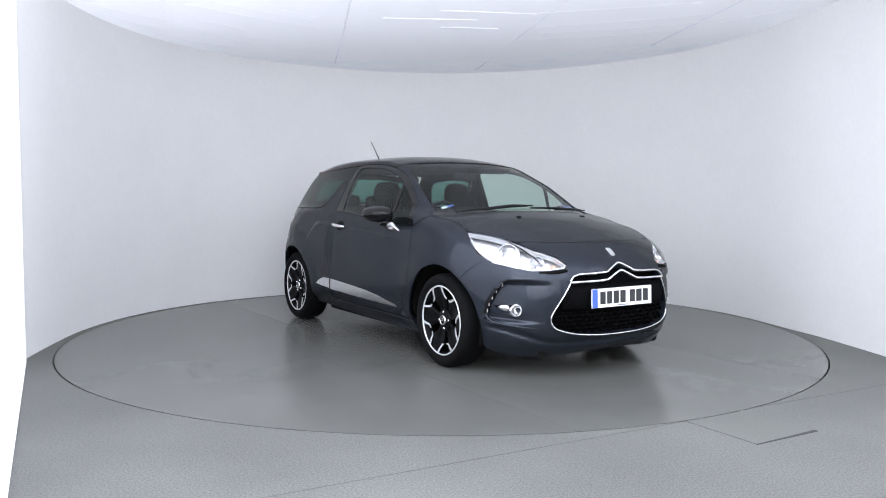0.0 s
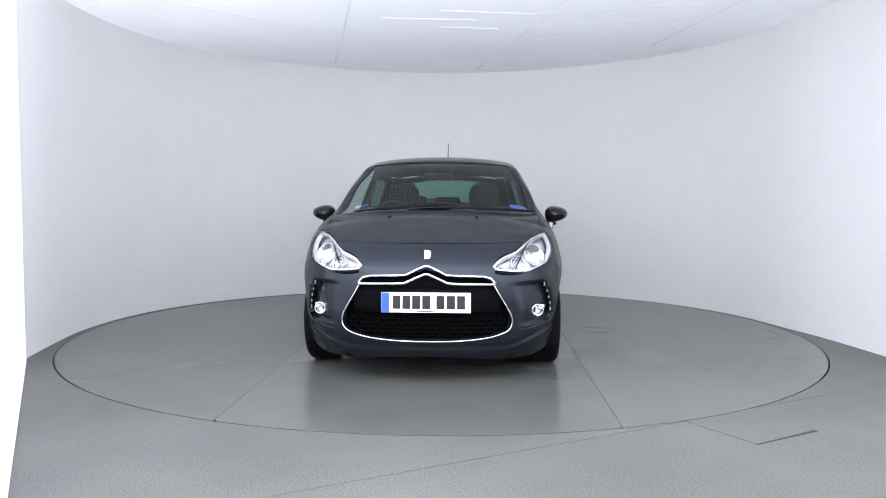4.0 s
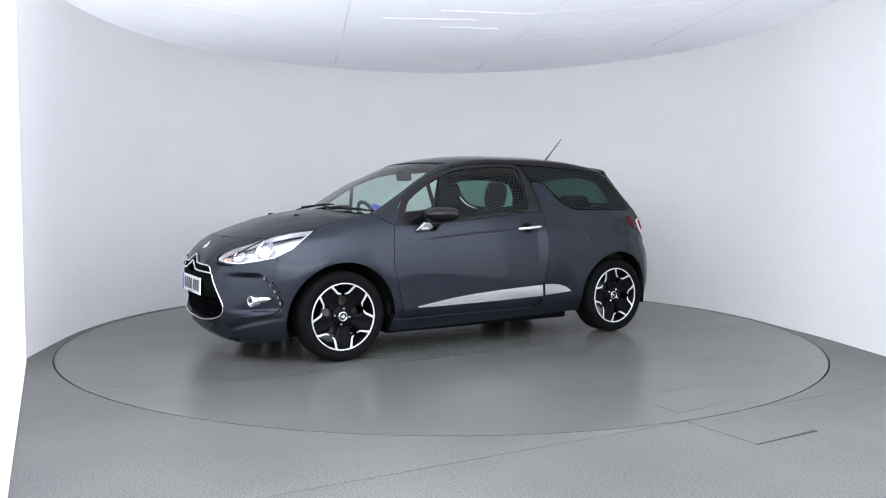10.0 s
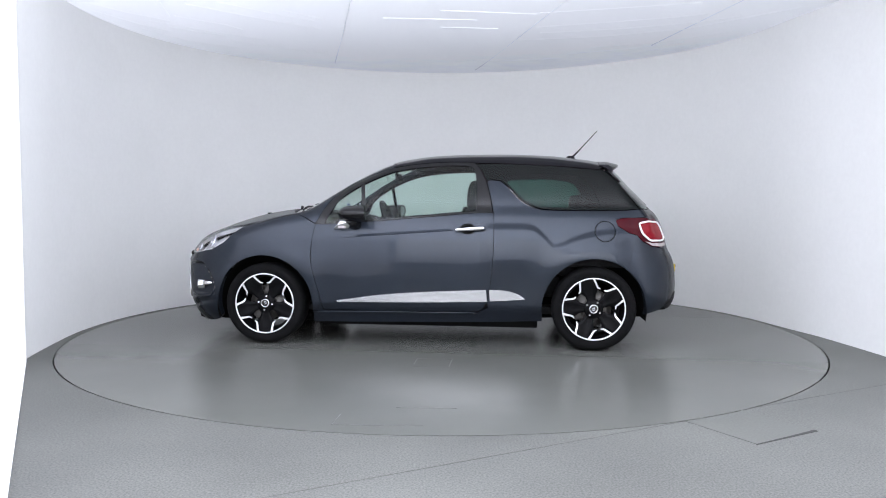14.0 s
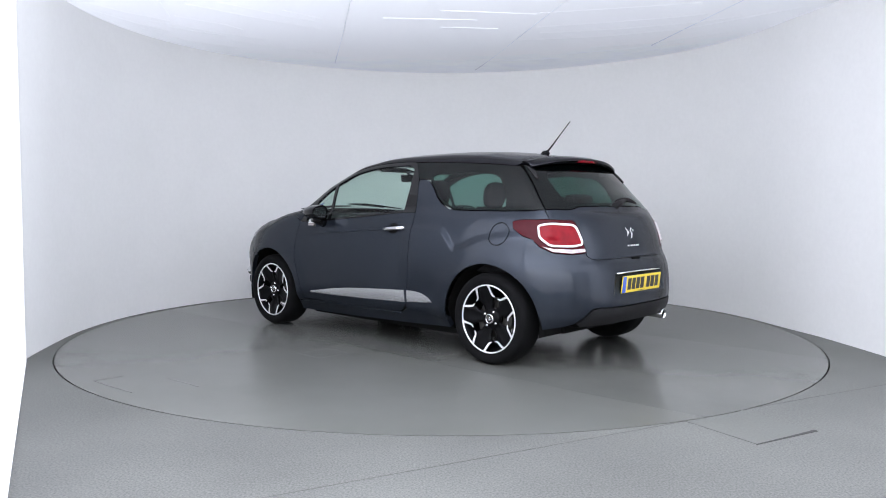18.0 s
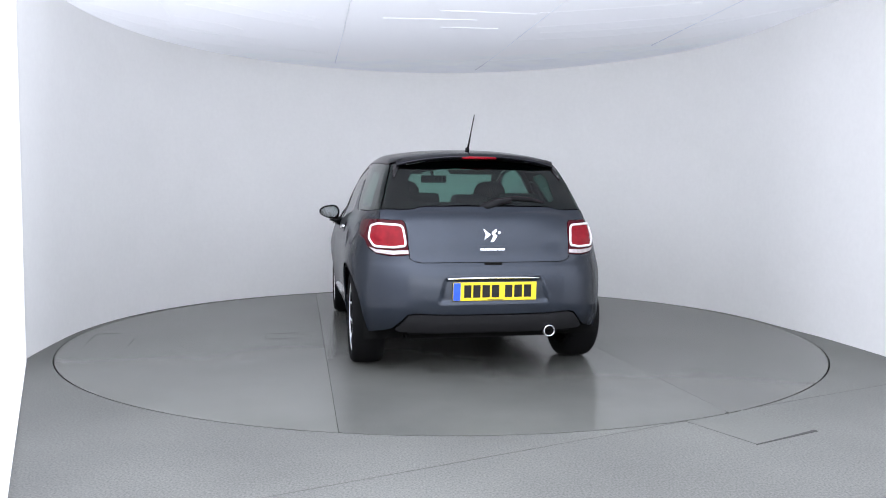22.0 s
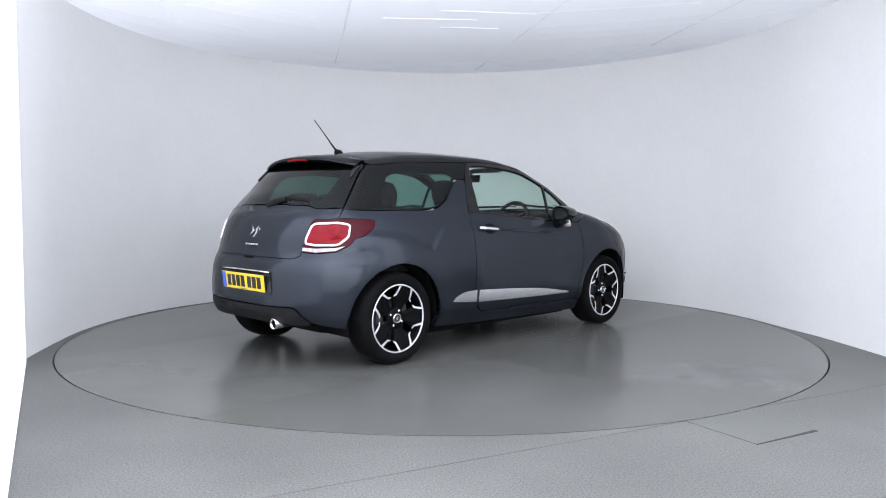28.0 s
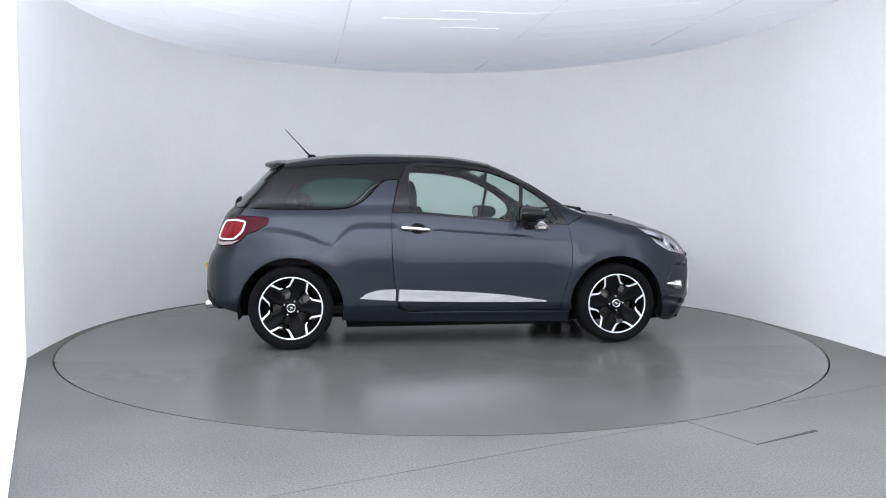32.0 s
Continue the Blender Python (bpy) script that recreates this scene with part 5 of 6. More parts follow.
# roof spoiler with the high brake light
bm = bmesh.new()
rows = []
for j in range(25):
    y = -0.535 + 1.07 * j / 24
    f = (abs(y) / 0.535) ** 2.5
    x0, x1 = -1.30 + 0.02 * f, -1.470 + 0.095 * f
    top = cast(np.array([[x0, y, 0.0]]), np.array([[0.0, 0, 1.0]]), 1.8)[0][2] + 0.004
    zt = 1.392 - 0.055 * f
    rows.append([bm.verts.new((x0, y, top)), bm.verts.new((x0 - 0.07, y, top * 0.45 + zt * 0.55 + 0.010)), bm.verts.new((x1 + 0.012, y, zt)), bm.verts.new((x1, y, zt - 0.010)), bm.verts.new((x1 + 0.006, y, zt - 0.024)), bm.verts.new((x1 + 0.05, y, zt - 0.028)), bm.verts.new((x0 - 0.045, y, top - 0.030))])
for a, b in zip(rows, rows[1:]):
    for k in range(7):
        bm.faces.new((a[k], a[(k + 1) % 7], b[(k + 1) % 7], b[k]))
bm.faces.new(rows[0][::-1])
bm.faces.new(rows[-1])
fix(bm)
spoiler = part("roof_spoiler", bm, ROOF_PAINT, tailgate, "black roof spoiler over the rear window")
bm = bmesh.new()
tube(bm, [(-1.457, -0.115, 1.3700), (-1.4635, -0.05, 1.371), (-1.464, 0.05, 1.371), (-1.457, 0.115, 1.3700)], 0.0095, 8, squash=1.0)
part("high_brake_light", fix(bm), RED_LENS, spoiler, "red high-level brake light")
for s in (1, -1):
    bm = bmesh.new()
    rows = []
    for x, y, z, w in ((-1.350, 0.548, 1.335, 0.024), (-1.385, 0.556, 1.305, 0.022), (-1.410, 0.564, 1.275, 0.014), (-1.432, 0.572, 1.248, 0.004)):
        q = tail_skin(x, y * s, z)
        rows.append([bm.verts.new(q[0] + q[1] * h + q[2] * k) for h, k in ((-0.006, -w), (0.007, -w * 0.7), (0.007, w * 0.7), (-0.006, w))])
    for a, b in zip(rows, rows[1:]):
        for k in range(4):
            bm.faces.new((a[k], a[(k + 1) % 4], b[(k + 1) % 4], b[k]))
    bm.faces.new(rows[0])
    bm.faces.new(rows[-1][::-1])
    part("side_fin", fix(bm), BLACK_GLOSS, spoiler)
# aerial
bm = bmesh.new()
tube(bm, [(-1.06, 0, 1.435), (-1.085, 0, 1.447), (-1.115, 0, 1.452), (-1.13, 0, 1.440)], [0.012, 0.020, 0.016, 0.010], 12, squash=0.7)
tube(bm, [(-1.108, 0, 1.45), (-1.15, 0, 1.492), (-1.20, 0, 1.548), (-1.31, 0, 1.666)], [0.008, 0.0062, 0.004, 0.003], 8)
part("aerial", fix(bm), BLACK_TRIM, roof, "raked black rod aerial")
# rear wiper
bm = bmesh.new()
tube(bm, [(-1.668, 0.035, 1.046), (-1.690, 0.0, 1.055), (-1.685, -0.06, 1.075), (-1.668, -0.16, 1.096)], [0.024, 0.028, 0.022, 0.015], 10)
tube(bm, [(-1.672, -0.05, 1.090), (-1.652, -0.19, 1.106), (-1.640, -0.30, 1.098), (-1.636, -0.385, 1.078)], [0.012, 0.015, 0.013, 0.008], 8)
part("rear_wiper", fix(bm), BLACK_TRIM, tailgate, "black rear wiper")
# emblem and maker's bar on the tailgate
p = from_end([(0.0, 0.878)], False)
n = Vector(normals_of(p)[0])
p = Vector(p[0])
up = (Vector((0, 0, 1)) - n * n.z).normalized()
rt = up.cross(n)
for shape in ([(-0.050, 0.038), (-0.006, 0.002), (-0.048, -0.032), (-0.034, 0.002)], [(0.030, 0.036), (0.002, 0.012), (0.014, -0.006), (-0.008, -0.046), (0.012, -0.040), (0.034, -0.008), (0.020, 0.008), (0.038, 0.026)], [(0.042, 0.018), (0.056, 0.022), (0.056, 0.008), (0.044, 0.006)]):
    solid("emblem", shape, lambda u, v, w: p + rt * u + up * v + n * (w - 0.002), 0.007, CHROME, tailgate, "chrome emblem")
for u0, u1 in ((-0.076, -0.052), (-0.048, -0.042), (-0.038, -0.018), (-0.014, 0.006), (0.010, 0.030), (0.034, 0.052), (0.056, 0.076)):
    solid("maker_bar", [(u0, -0.098), (u1, -0.098), (u1, -0.087), (u0, -0.087)], lambda u, v, w: p + rt * u + up * v + n * (w - 0.008 - 0.0) + Vector((0, 0, 0)), 0.011, CHROME, tailgate)
# chrome lamp bar over the plate, latch, exhaust
bm = bmesh.new()
tube(bm, [(-1.882, -0.285, 0.616), (-1.890, -0.2, 0.620), (-1.892, 0.0, 0.621), (-1.890, 0.2, 0.620), (-1.882, 0.285, 0.616)], 0.0065, 8)
part("plate_lamp_bar", fix(bm), CHROME, rear_bumper, "chrome bar above the rear plate")
bm = bmesh.new()
box(bm, -1.862, -1.80, -0.055, 0.055, 0.698, 0.713, 0.004)
part("latch", fix(bm), SEAL, tailgate, smooth=False)
bm = bmesh.new()
lathe(bm, [(0.030, -0.12), (0.036, -0.12), (0.0365, 0.0), (0.034, 0.004), (0.030, 0.0), (0.028, -0.10), (0.001, -0.10)], 32, Matrix.Translation((-1.895, -0.350, 0.290)) @ pose(0, 0, 0, 0, -93, 0))
tip = part("exhaust", fix(bm), CHROME, car, "polished round exhaust tip")
# dark matt liner inside the tip
bm = bmesh.new()
lathe(bm, [(0.0295, -0.008), (0.0285, -0.06), (0.0005, -0.06)], 32, Matrix.Translation((-1.895, -0.350, 0.290)) @ pose(0, 0, 0, 0, -93, 0))
part("bore", fix(bm), SEAL, tip, "dark inside of the tip")

# bonnet jets and front wipers
for y in (0.288, -0.288):
    q = cast(np.array([[1.365, y, 0.0]]), np.array([[0.0, 0, 1.0]]), 1.8)[0]
    bm = bmesh.new()
    box(bm, -0.016, 0.016, -0.013, 0.013, -0.004, 0.009, 0.004, Matrix.Translation(q))
    part("washer_jet", fix(bm), BLACK_TRIM, bonnet, smooth=False)


def on_top(x, y, lift):
    q = cast(np.array([[x, y, 0.0]]), np.array([[0.0, 0, 1.0]]), 1.8)
    return Vector(q[0] + normals_of(q)[0] * lift)


for path in ([(1.075, -0.36), (1.06, -0.25), (1.04, -0.08), (1.035, 0.05)], [(1.09, 0.28), (1.06, 0.36), (1.02, 0.52), (0.985, 0.62)]):
    bm = bmesh.new()
    pts = [on_top(x, y, 0.018) for x, y in path]
    tube(bm, pts, [0.012, 0.009, 0.008, 0.006], 8)
    tube(bm, [on_top(x - 0.03, y + d, 0.012) for (x, y), d in zip(path, (-0.22, -0.05, 0.0, 0.08))], [0.005, 0.008, 0.008, 0.005], 8)
    part("wiper", fix(bm), BLACK_TRIM, windscreen, "black windscreen wiper")
cowl_line = both(np.array([(1.16, 0.0, 1.0), (1.13, 0.30, 1.0), (1.08, 0.50, 1.0), (1.03, 0.66, 0.99), (1.0, 0.73, 0.985), (0.95, 0.70, 1.02), (1.0, 0.6, 1.01), (1.045, 0.3, 1.02), (1.06, 0.0, 1.02)]))
panel("cowl", "wrap", cowl_line, BLACK_TRIM, car, step=0.025, lift=-0.012, flange=0.02, gap=-0.004)
# stickers inside the windscreen: plain bars
for y0, y1, dz, mat in ((0.53, 0.645, 0.0, STICKER_BLUE), (-0.60, -0.555, 0.0, STICKER_WHITE), (-0.55, -0.50, 0.0, STICKER_BLUE)):
    q = [on_top(0.905, y0, -0.010), on_top(0.905, y1, -0.010), on_top(0.865 if mat is STICKER_BLUE and y0 > 0 else 0.885, y1, -0.010), on_top(0.865 if mat is STICKER_BLUE and y0 > 0 else 0.885, y0, -0.010)]
    bm = bmesh.new()
    vs = [bm.verts.new(v) for v in q]
    ws = [bm.verts.new(v - Vector((0, 0, 0.001))) for v in q]
    bm.faces.new(vs)
    bm.faces.new(ws[::-1])
    part("sticker", fix(bm), mat, windscreen, "small printed sticker behind the glass", smooth=False)

# ---- wheels ----
def wheel_at(x, y, turn):
    """One alloy wheel; its axle points along local z, outwards."""
    s = 1 if y > 0 else -1
    return Matrix.Translation((x, y, HUB_Z + 0.002)) @ pose(0, 0, 0, -90 * s, 0, 0) @ pose(0, 0, 0, 0, 0, turn)


def build_wheel():
    parts = {}
    bm = bmesh.new()
    lathe(bm, [(0.219, -0.012), (0.228, -0.002), (0.234, -0.003), (0.245, 0.007), (0.264, 0.013), (0.285, 0.009), (0.298, -0.004), (0.305, -0.022), (0.3065, -0.05), (0.3065, -0.09), (0.3065, -0.14), (0.304, -0.172), (0.292, -0.195), (0.26, -0.202), (0.215, -0.185)], 72)
    for r, w in ((0.3066, -0.055), (0.3066, -0.095), (0.3066, -0.135)):
        lathe(bm, [(r, w - 0.004), (r - 0.006, w), (r, w + 0.004)], 72)
    parts["tyre"] = (fix(bm), RUBBER, "low-profile black tyre")
    bm = bmesh.new()
    lathe(bm, [(0.228, -0.002), (0.224, -0.004), (0.214, -0.010), (0.210, -0.05), (0.195, -0.09), (0.198, -0.17), (0.215, -0.19)], 72)
    # five broad spokes, dished to the hub, with a pocket between them
    for k in range(5):
        c = 90 + 36 + 72 * k
        prev = None
        for r, half, h, th in ((0.045, 30, -0.030, 0.03), (0.075, 25, -0.030, 0.028), (0.11, 21, -0.026, 0.026), (0.150, 26.0, -0.018, 0.024), (0.160, 23.5, -0.015, 0.024), (0.190, 18.5, -0.010, 0.022), (0.215, 14.5, -0.007, 0.02)):
            ring = []
            for q in (-1, -0.45, 0.0, 0.45, 1):
                a = radians(c + half * q)
                sink = 0.008 * (1 - q * q) if r > 0.06 else 0
                ring.append(bm.verts.new((r * math.cos(a), r * math.sin(a), h - sink)))
            for q in (1, 0, -1):
                a = radians(c + half * q * 0.94)
                ring.append(bm.verts.new((r * math.cos(a), r * math.sin(a), h - th)))
            if prev:
                for i in range(8):
                    bm.faces.new((prev[i], prev[(i + 1) % 8], ring[(i + 1) % 8], ring[i]))
            prev = ring
    lathe(bm, [(0.0005, -0.020), (0.040, -0.020), (0.052, -0.026), (0.070, -0.030), (0.072, -0.06), (0.0005, -0.06)], 40)
    parts["rim"] = (fix(bm), ALLOY_BLACK, "black alloy wheel with machined edges")
    bm = bmesh.new()
    lathe(bm, [(0.2195, -0.004), (0.2203, 0.001), (0.2285, 0.002), (0.2300, -0.002)], 72)
    parts["rim_edge"] = (fix(bm), ALLOY, "")
    bm = bmesh.new()
    lathe(bm, [(0.0005, -0.012), (0.022, -0.012), (0.026, -0.013), (0.030, -0.020)], 32)
    parts["centre_cap"] = (fix(bm), BLACK_GLOSS, "")
    bm = bmesh.new()
    lathe(bm, [(0.0255, -0.0135), (0.027, -0.0105), (0.0315, -0.0115), (0.033, -0.021)], 32)
    for dz in (0.006, -0.006):
        tube(bm, [(-0.012, dz - 0.005, -0.011), (0, dz + 0.004, -0.011), (0.012, dz - 0.005, -0.011)], 0.0025, 6)
    parts["cap_ring"] = (fix(bm), CHROME, "")
    bm = bmesh.new()
    lathe(bm, [(0.06, -0.085), (0.135, -0.085), (0.135, -0.105), (0.06, -0.105)], 48)
    parts["brake_disc"] = (fix(bm), BRAKE, "")
    bm = bmesh.new()
    box(bm, 0.085, 0.145, -0.06, 0.06, -0.115, -0.068, 0.01)
    parts["brake_calliper"] = (fix(bm), BRAKE, "")
    return parts


def bracket_mesh(side):
    """One machined edge: a leg in from the rim and a foot along the pocket's floor."""
    bm = bmesh.new()
    def at(r, deg, h):
        a = radians(90 + side * deg)
        return Vector((r * math.cos(a), r * math.sin(a), h))
    outer = [at(0.222, 24.6, 0.0), at(0.188, 20.2, -0.004), at(0.168, 16.8, -0.009), at(0.1560, 13.6, -0.011), at(0.1525, 4.6, -0.012)]
    inner = [at(0.222, 20.2, 0.0), at(0.191, 16.0, -0.004), at(0.177, 13.6, -0.009), at(0.1655, 11.0, -0.011), at(0.1600, 5.4, -0.012)]
    lo = [v - Vector((0, 0, 0.004)) for v in outer]
    li = [v - Vector((0, 0, 0.004)) for v in inner]
    rows = [[bm.verts.new(v) for v in (o, i, b, a)] for o, i, a, b in zip(outer, inner, lo, li)]
    for a, b in zip(rows, rows[1:]):
        for k in range(4):
            bm.faces.new((a[k], a[(k + 1) % 4], b[(k + 1) % 4], b[k]))
    bm.faces.new(rows[0][::-1])
    bm.faces.new(rows[-1])
    return fix(bm)


first = build_wheel()
meshes = {}
for key, (bm, mat, label) in first.items():
    me = bpy.data.meshes.new(key)
    for f in bm.faces:
        f.smooth = True
    bm.to_mesh(me)
    bm.free()
    me.materials.append(mat)
    meshes[key] = (me, label)
for key, bm, mat in (("edge_plus", bracket_mesh(1), ALLOY), ("edge_minus", bracket_mesh(-1), ALLOY)):
    me = bpy.data.meshes.new(key)
    bm.to_mesh(me)
    bm.free()
    me.materials.append(mat)
    meshes[key] = (me, "")
bm = bmesh.new()
lathe(bm, [(0.0005, -0.010), (0.006, -0.010), (0.009, -0.014), (0.0095, -0.03)], 12)
me = bpy.data.meshes.new("bolt")
bm.to_mesh(me)
bm.free()
me.materials.append(CHROME)
meshes["bolt"] = (me, "")
for x, y, turn in ((HUB_X, 0.824, 36), (-HUB_X, 0.822, 14), (HUB_X, -0.824, 49), (-HUB_X, -0.822, 17)):
    wheel = new("wheel", meshes["rim"][0])
    wheel.parent = car
    wheel["label"] = "black alloy wheel with machined bright edges"
    wheel.matrix_basis = wheel_at(x, y, turn)
    for key in ("tyre", "rim_edge", "centre_cap", "cap_ring", "brake_disc", "brake_calliper"):
        o = new(key, meshes[key][0])
        o.parent = wheel
        if meshes[key][1]:
            o["label"] = meshes[key][1]
    for k in range(5):
        for key in ("edge_plus", "edge_minus"):
            o = new("machined_edge", meshes[key][0])
            o.parent = wheel
            o.matrix_basis = pose(0, 0, 0, 0, 0, 72 * k)
    for k in range(4):
        o = new("wheel_bolt", meshes["bolt"][0])
        o.parent = wheel
        a = radians(45 + 90 * k)
        o.matrix_basis = Matrix.Translation((0.054 * math.cos(a), 0.054 * math.sin(a), -0.008))

# ---- underneath and inside ----
for hx in (HUB_X, -HUB_X):
    for s in (1, -1):
        bm = bmesh.new()
        y0, y1 = (0.52, 0.815) if hx > 0 else (0.52, 0.80)
        rr = []
        for a in range(-16, 197, 8):
            c, d = math.cos(radians(a)), math.sin(radians(a))
            rr.append([bm.verts.new((hx + 0.380 * c, s * y0, ARCH_Z + 0.380 * d)), bm.verts.new((hx + 0.385 * c, s * (y1 - 0.07 * max(0.0, abs(c) - 0.6) * (1 if c * hx > 0 else 0) - (0.055 * min(1.0, max(0.0, 0.36 - ARCH_Z - 0.385 * d) / 0.14) if c * hx < 0 else 0)), ARCH_Z + 0.385 * d))])
        for a, b in zip(rr, rr[1:]):
            bm.faces.new((a[0], a[1], b[1], b[0]))
        bm.faces.new([r[0] for r in rr])
        part("wheel_arch_liner", fix(bm), SEAL, car)
bm = bmesh.new()
box(bm, -0.83, 0.83, -0.66, 0.66, 0.135, 0.24, 0.01)
box(bm, 0.95, 1.70, -0.50, 0.50, 0.135, 0.20, 0.02)
box(bm, -1.55, -0.86, -0.50, 0.50, 0.20, 0.28, 0.03)
box(bm, -1.62, 1.62, -0.50, 0.50, 0.21, 0.30, 0.02)
box(bm, 1.55, 1.88, -0.52, 0.52, 0.14, 0.60, 0.03)
box(bm, 1.60, 1.78, -0.52, 0.52, 0.50, 0.62, 0.03)
box(bm, -1.80, -1.60, -0.52, 0.52, 0.27, 0.70, 0.02)
part("underbody", fix(bm), SEAL, car, smooth=False)
bm = bmesh.new()
tube(bm, [(-1.232, -0.72, 0.28), (-1.232, 0.72, 0.28)], 0.035, 10)
tube(bm, [(1.232, -0.72, 0.28), (1.232, 0.72, 0.28)], 0.03, 10)
part("axle", fix(bm), SEAL, car)
# cabin shell: floor, door trims, headliner, load bay
bm = bmesh.new()
box(bm, -1.55, 1.0, -0.66, 0.66, 0.24, 0.30, 0.02)
part("cabin_floor", fix(bm), CABIN, car, smooth=False)
for s in (1, -1):
    bm = bmesh.new()
    box(bm, -0.50, 0.86, 0.735 * s - 0.02, 0.735 * s + 0.02, 0.28, 0.915, 0.015)
    part("door_trim", fix(bm), CABIN, car, smooth=False)
    bm = bmesh.new()
    box(bm, -1.55, -0.50, 0.645 * s - 0.03, 0.645 * s + 0.03, 0.60, 0.985, 0.02)
    part("side_trim", fix(bm), CABIN, car, smooth=False)
panel("headliner", "wrap", both(np.array([(0.27, 0.0, 1.4), (0.24, 0.45, 1.38), (0.16, 0.556, 1.350), (0.0, 0.588, 1.342), (-0.4, 0.605, 1.335), (-0.6, 0.60, 1.315), (-1.2, 0.56, 1.300), (-1.31, 0.50, 1.315), (-1.38, 0.3, 1.36), (-1.40, 0.0, 1.37)])), CABIN, car, step=0.045, lift=-0.022, flange=0, gap=0)
panel("pillar_trim", "wrap", join(from_side([(-0.30, 1.36), (-0.36, 1.30), (-0.385, 1.15), (-0.40, 1.02), (-0.52, 1.02), (-0.50, 1.2), (-0.46, 1.35)])), CABIN, car, step=0.03, lift=-0.03, flange=0.01, gap=0, mirrored=True)
bm = bmesh.new()
prof = [(0.60, 0.62), (0.58, 0.80), (0.62, 0.90), (0.72, 0.955), (0.85, 0.965), (1.02, 0.955), (1.03, 0.60)]
rows = [[bm.verts.new((x - 0.05 * (abs(y) / 0.68) ** 2, y, z + (0.035 * math.exp(-((y + 0.36) / 0.17) ** 2) if 0.7 < x < 0.9 else 0))) for x, z in prof] for y in np.linspace(-0.69, 0.69, 24)]
for a, b in zip(rows, rows[1:]):
    for k in range(len(prof) - 1):
        bm.faces.new((a[k], a[k + 1], b[k + 1], b[k]))
dash = part("dashboard", fix(bm), CABIN, car)
bm = bmesh.new()
m = Matrix.Translation((0.48, -0.36, 0.925)) @ pose(0, 0, 0, 0, -66, 0)
lathe(bm, [(0.168 + 0.016 * math.cos(a), 0.016 * math.sin(a)) for a in np.linspace(0, 2 * math.pi, 11)], 36, m)
for k in (0, 120, 240):
    tube(bm, [m @ Vector((0.05 * math.cos(radians(k + 180)), 0.05 * math.sin(radians(k + 180)), -0.02)), m @ Vector((0.165 * math.cos(radians(k + 180)), 0.165 * math.sin(radians(k + 180)), 0))], 0.014, 8, squash=1.6)
lathe(bm, [(0.0005, 0.0), (0.05, -0.004), (0.065, -0.03), (0.04, -0.12)], 24, m)
part("steering_wheel", fix(bm), BLACK_TRIM, car, "black steering wheel")
bm = bmesh.new()
box(bm, -0.012, 0.012, -0.115, 0.115, -0.033, 0.033, 0.012, Matrix.Translation((0.335, -0.01, 1.285)) @ pose(0, 0, 0, 0, 12, 0))
tube(bm, [(0.345, -0.01, 1.31), (0.365, 0, 1.335), (0.385, 0, 1.350)], [0.012, 0.012, 0.018], 8)
part("cabin_mirror", fix(bm), BLACK_TRIM, car, "black rear-view mirror")
for y0, y1 in ((-0.52, -0.12), (0.12, 0.52)):
    bm = bmesh.new()
    box(bm, -0.006, 0.006, y0, y1, -0.075, 0.075, 0.006, Matrix.Translation((0.20, 0, 1.345)) @ pose(0, 0, 0, 0, 75, 0))
    part("sun_visor", fix(bm), CABIN, car)


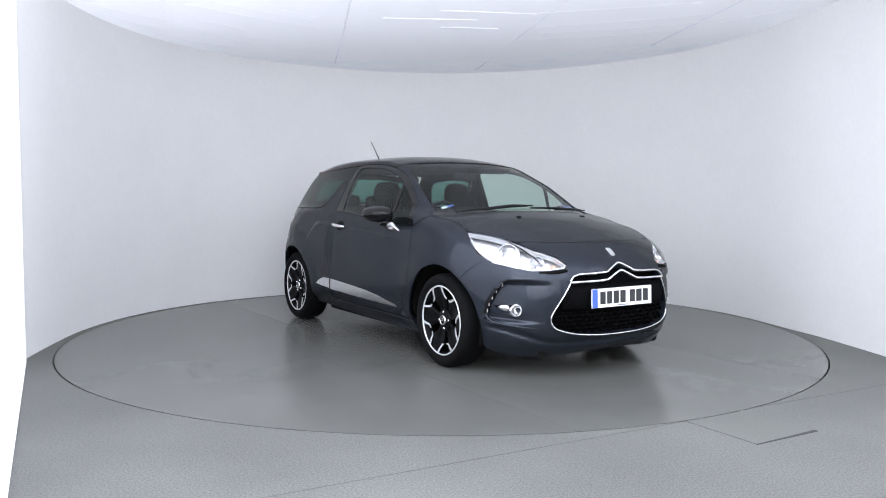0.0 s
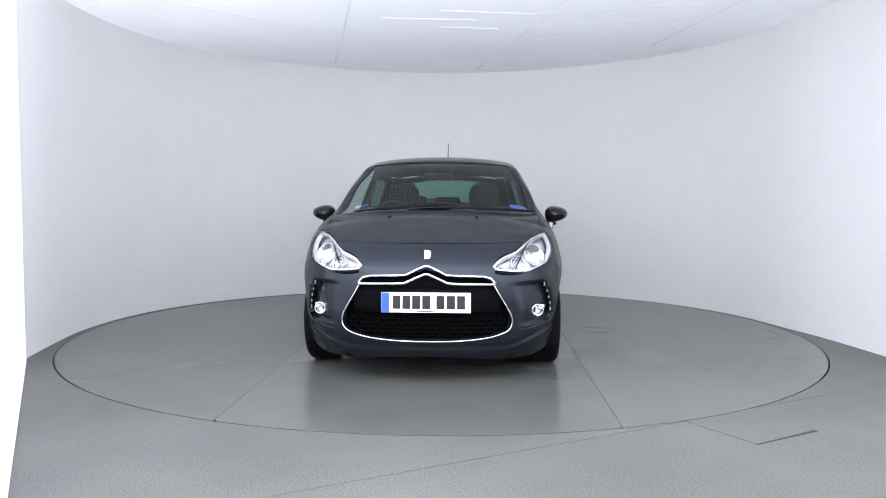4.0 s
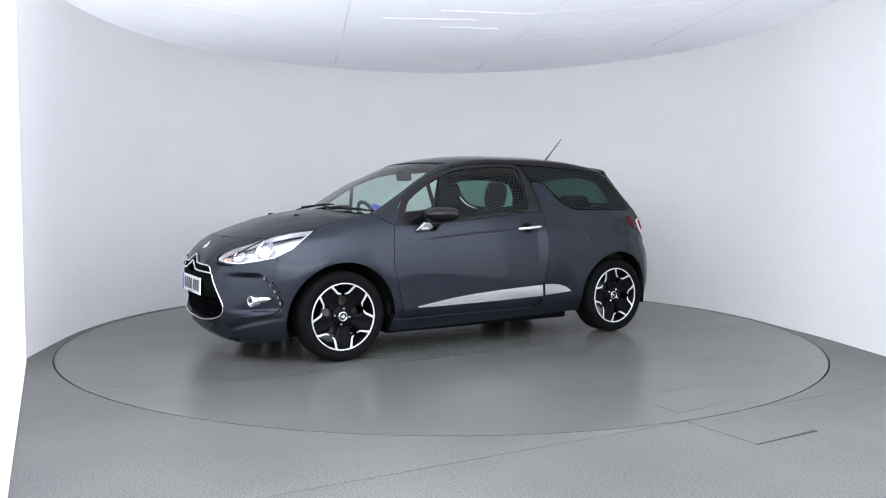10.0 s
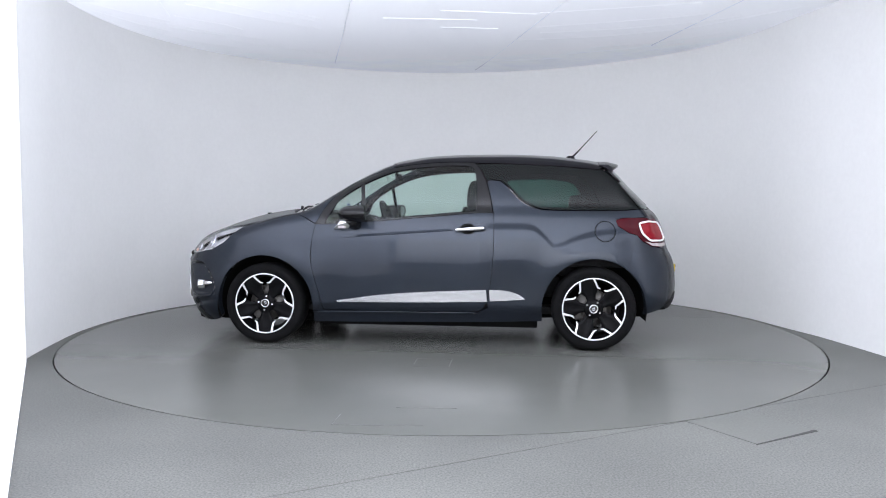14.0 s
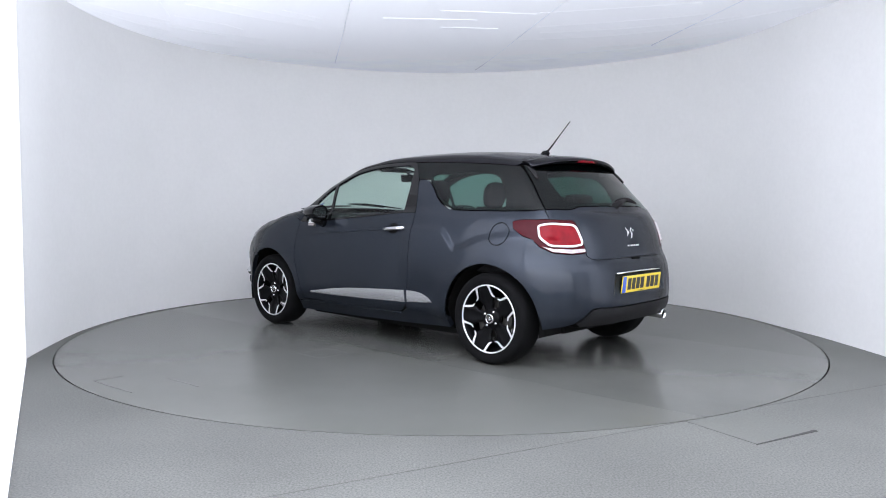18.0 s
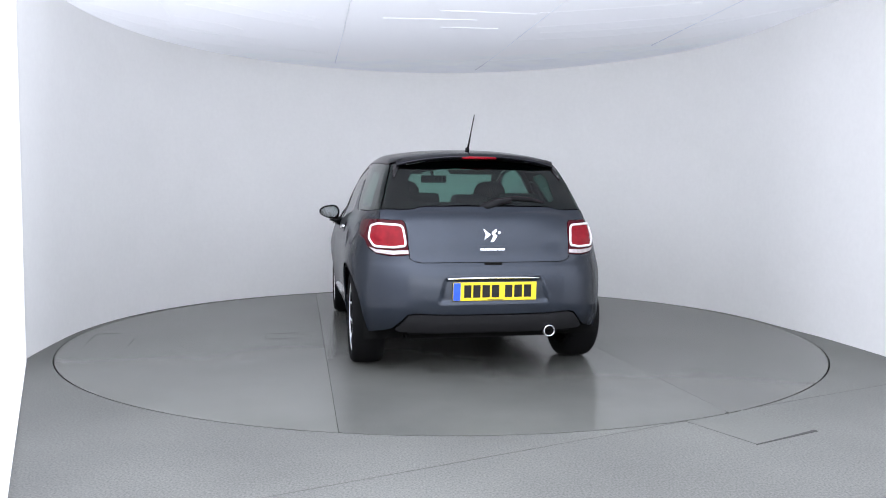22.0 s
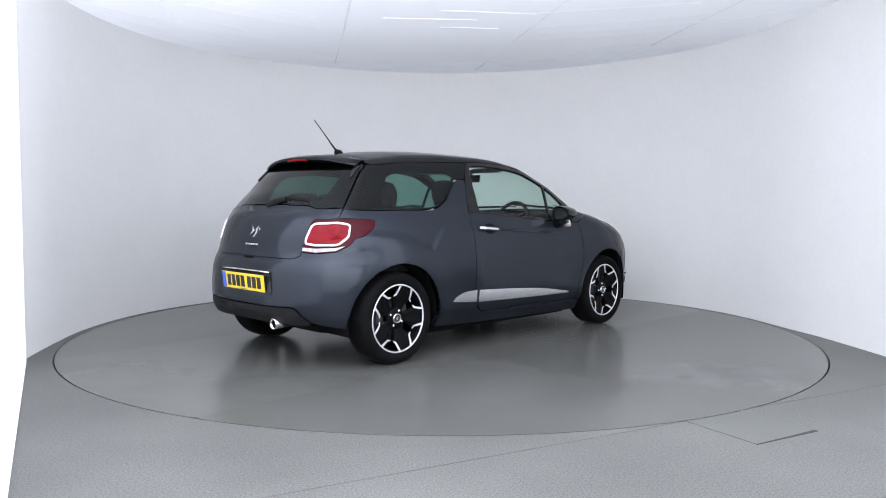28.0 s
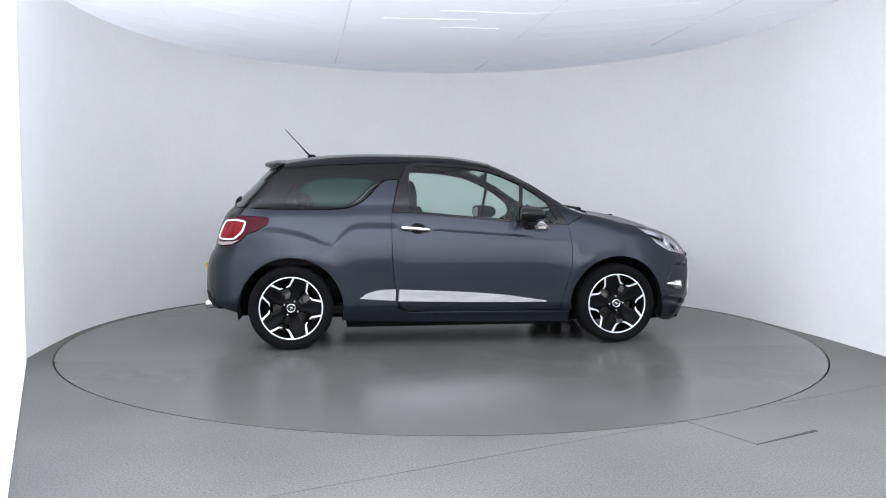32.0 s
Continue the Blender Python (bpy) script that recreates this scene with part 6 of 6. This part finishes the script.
def seat(x, y, w=0.50, base=0.46, top=0.93, head=True):
    """A bucket seat: cushion, back, head restraint."""
    bm = bmesh.new()
    box(bm, x - 0.02, x + 0.48, y - w / 2, y + w / 2, base - 0.12, base + 0.05, 0.05)
    ob = part("seat", fix(bm), SEAT, car, "charcoal cloth seat")
    bm = bmesh.new()
    rows = []
    for k, (h, ww, dx, t) in enumerate(((0.0, 1.0, 0.0, 0.06), (0.12, 1.02, -0.03, 0.075), (0.30, 1.0, -0.085, 0.07), (top - base - 0.08, 0.80, -0.16, 0.055), (top - base, 0.60, -0.18, 0.04))):
        ring = []
        for i in range(16):
            a = 2 * math.pi * i / 16
            c, d = math.cos(a), math.sin(a)
            ring.append(bm.verts.new((x + dx + t * math.copysign(abs(d) ** 0.8, d) + (0.035 * abs(c) ** 3), y + 0.5 * w * ww * math.copysign(abs(c) ** 0.6, c), base + h)))
        rows.append(ring)
    for a, b in zip(rows, rows[1:]):
        for i in range(16):
            bm.faces.new((a[i], a[(i + 1) % 16], b[(i + 1) % 16], b[i]))
    bm.faces.new(rows[0][::-1])
    bm.faces.new(rows[-1])
    part("backrest", fix(bm), SEAT, ob)
    if head:
        bm = bmesh.new()
        rows = []
        for h, k2 in ((0.0, 0.55), (0.02, 0.85), (0.08, 1.0), (0.15, 0.95), (0.195, 0.7), (0.21, 0.3)):
            rows.append([bm.verts.new((x - 0.195 - h * 0.12 + 0.055 * k2 * math.sin(2 * math.pi * i / 16), y + 0.135 * k2 * math.copysign(abs(math.cos(2 * math.pi * i / 16)) ** 0.7, math.cos(2 * math.pi * i / 16)), top - 0.005 + h)) for i in range(16)])
        for a, b in zip(rows, rows[1:]):
            for i in range(16):
                bm.faces.new((a[i], a[(i + 1) % 16], b[(i + 1) % 16], b[i]))
        bm.faces.new(rows[0][::-1])
        bm.faces.new(rows[-1])
        part("headrest", fix(bm), SEAT, ob)
    return ob


seat(-0.12, 0.355, top=1.045)
seat(-0.12, -0.355, top=1.045)
bm = bmesh.new()
box(bm, -1.0, -0.55, -0.60, 0.60, 0.36, 0.52, 0.05)
bench = part("rear_bench", fix(bm), SEAT, car, "charcoal cloth rear bench")
bm = bmesh.new()
box(bm, -0.07, 0.07, -0.60, 0.60, -0.27, 0.27, 0.05, Matrix.Translation((-1.09, 0, 0.78)) @ pose(0, 0, 0, 0, -16, 0))
part("bench_back", fix(bm), SEAT, bench)
for y, w, z in ((0.36, 0.15, 1.085), (0.0, 0.13, 1.075), (-0.36, 0.15, 1.085)):
    bm = bmesh.new()
    box(bm, -0.045, 0.045, -w, w, -0.06, 0.06, 0.04, Matrix.Translation((-1.16, y, z)) @ pose(0, 0, 0, 0, -10, 0))
    part("headrest", fix(bm), SEAT, bench)
bm = bmesh.new()
box(bm, -1.62, -1.18, -0.58, 0.58, 1.000, 1.025, 0.008)
part("parcel_shelf", fix(bm), CABIN, car, smooth=False)


# ---- what moves ----
def motions():
    def at(deg):
        a = radians(deg)
        return pose(CAR_OFF[0] * math.cos(a) - CAR_OFF[1] * math.sin(a), CAR_OFF[0] * math.sin(a) + CAR_OFF[1] * math.cos(a), 0.0, 0, 0, deg)

    walk(car, [(t, at(d)) for t, d in HEADING])
    walk(turntable, [(t, pose(DISC_X, DISC_Y, 0, 0, 0, d)) for t, d in HEADING])


motions()
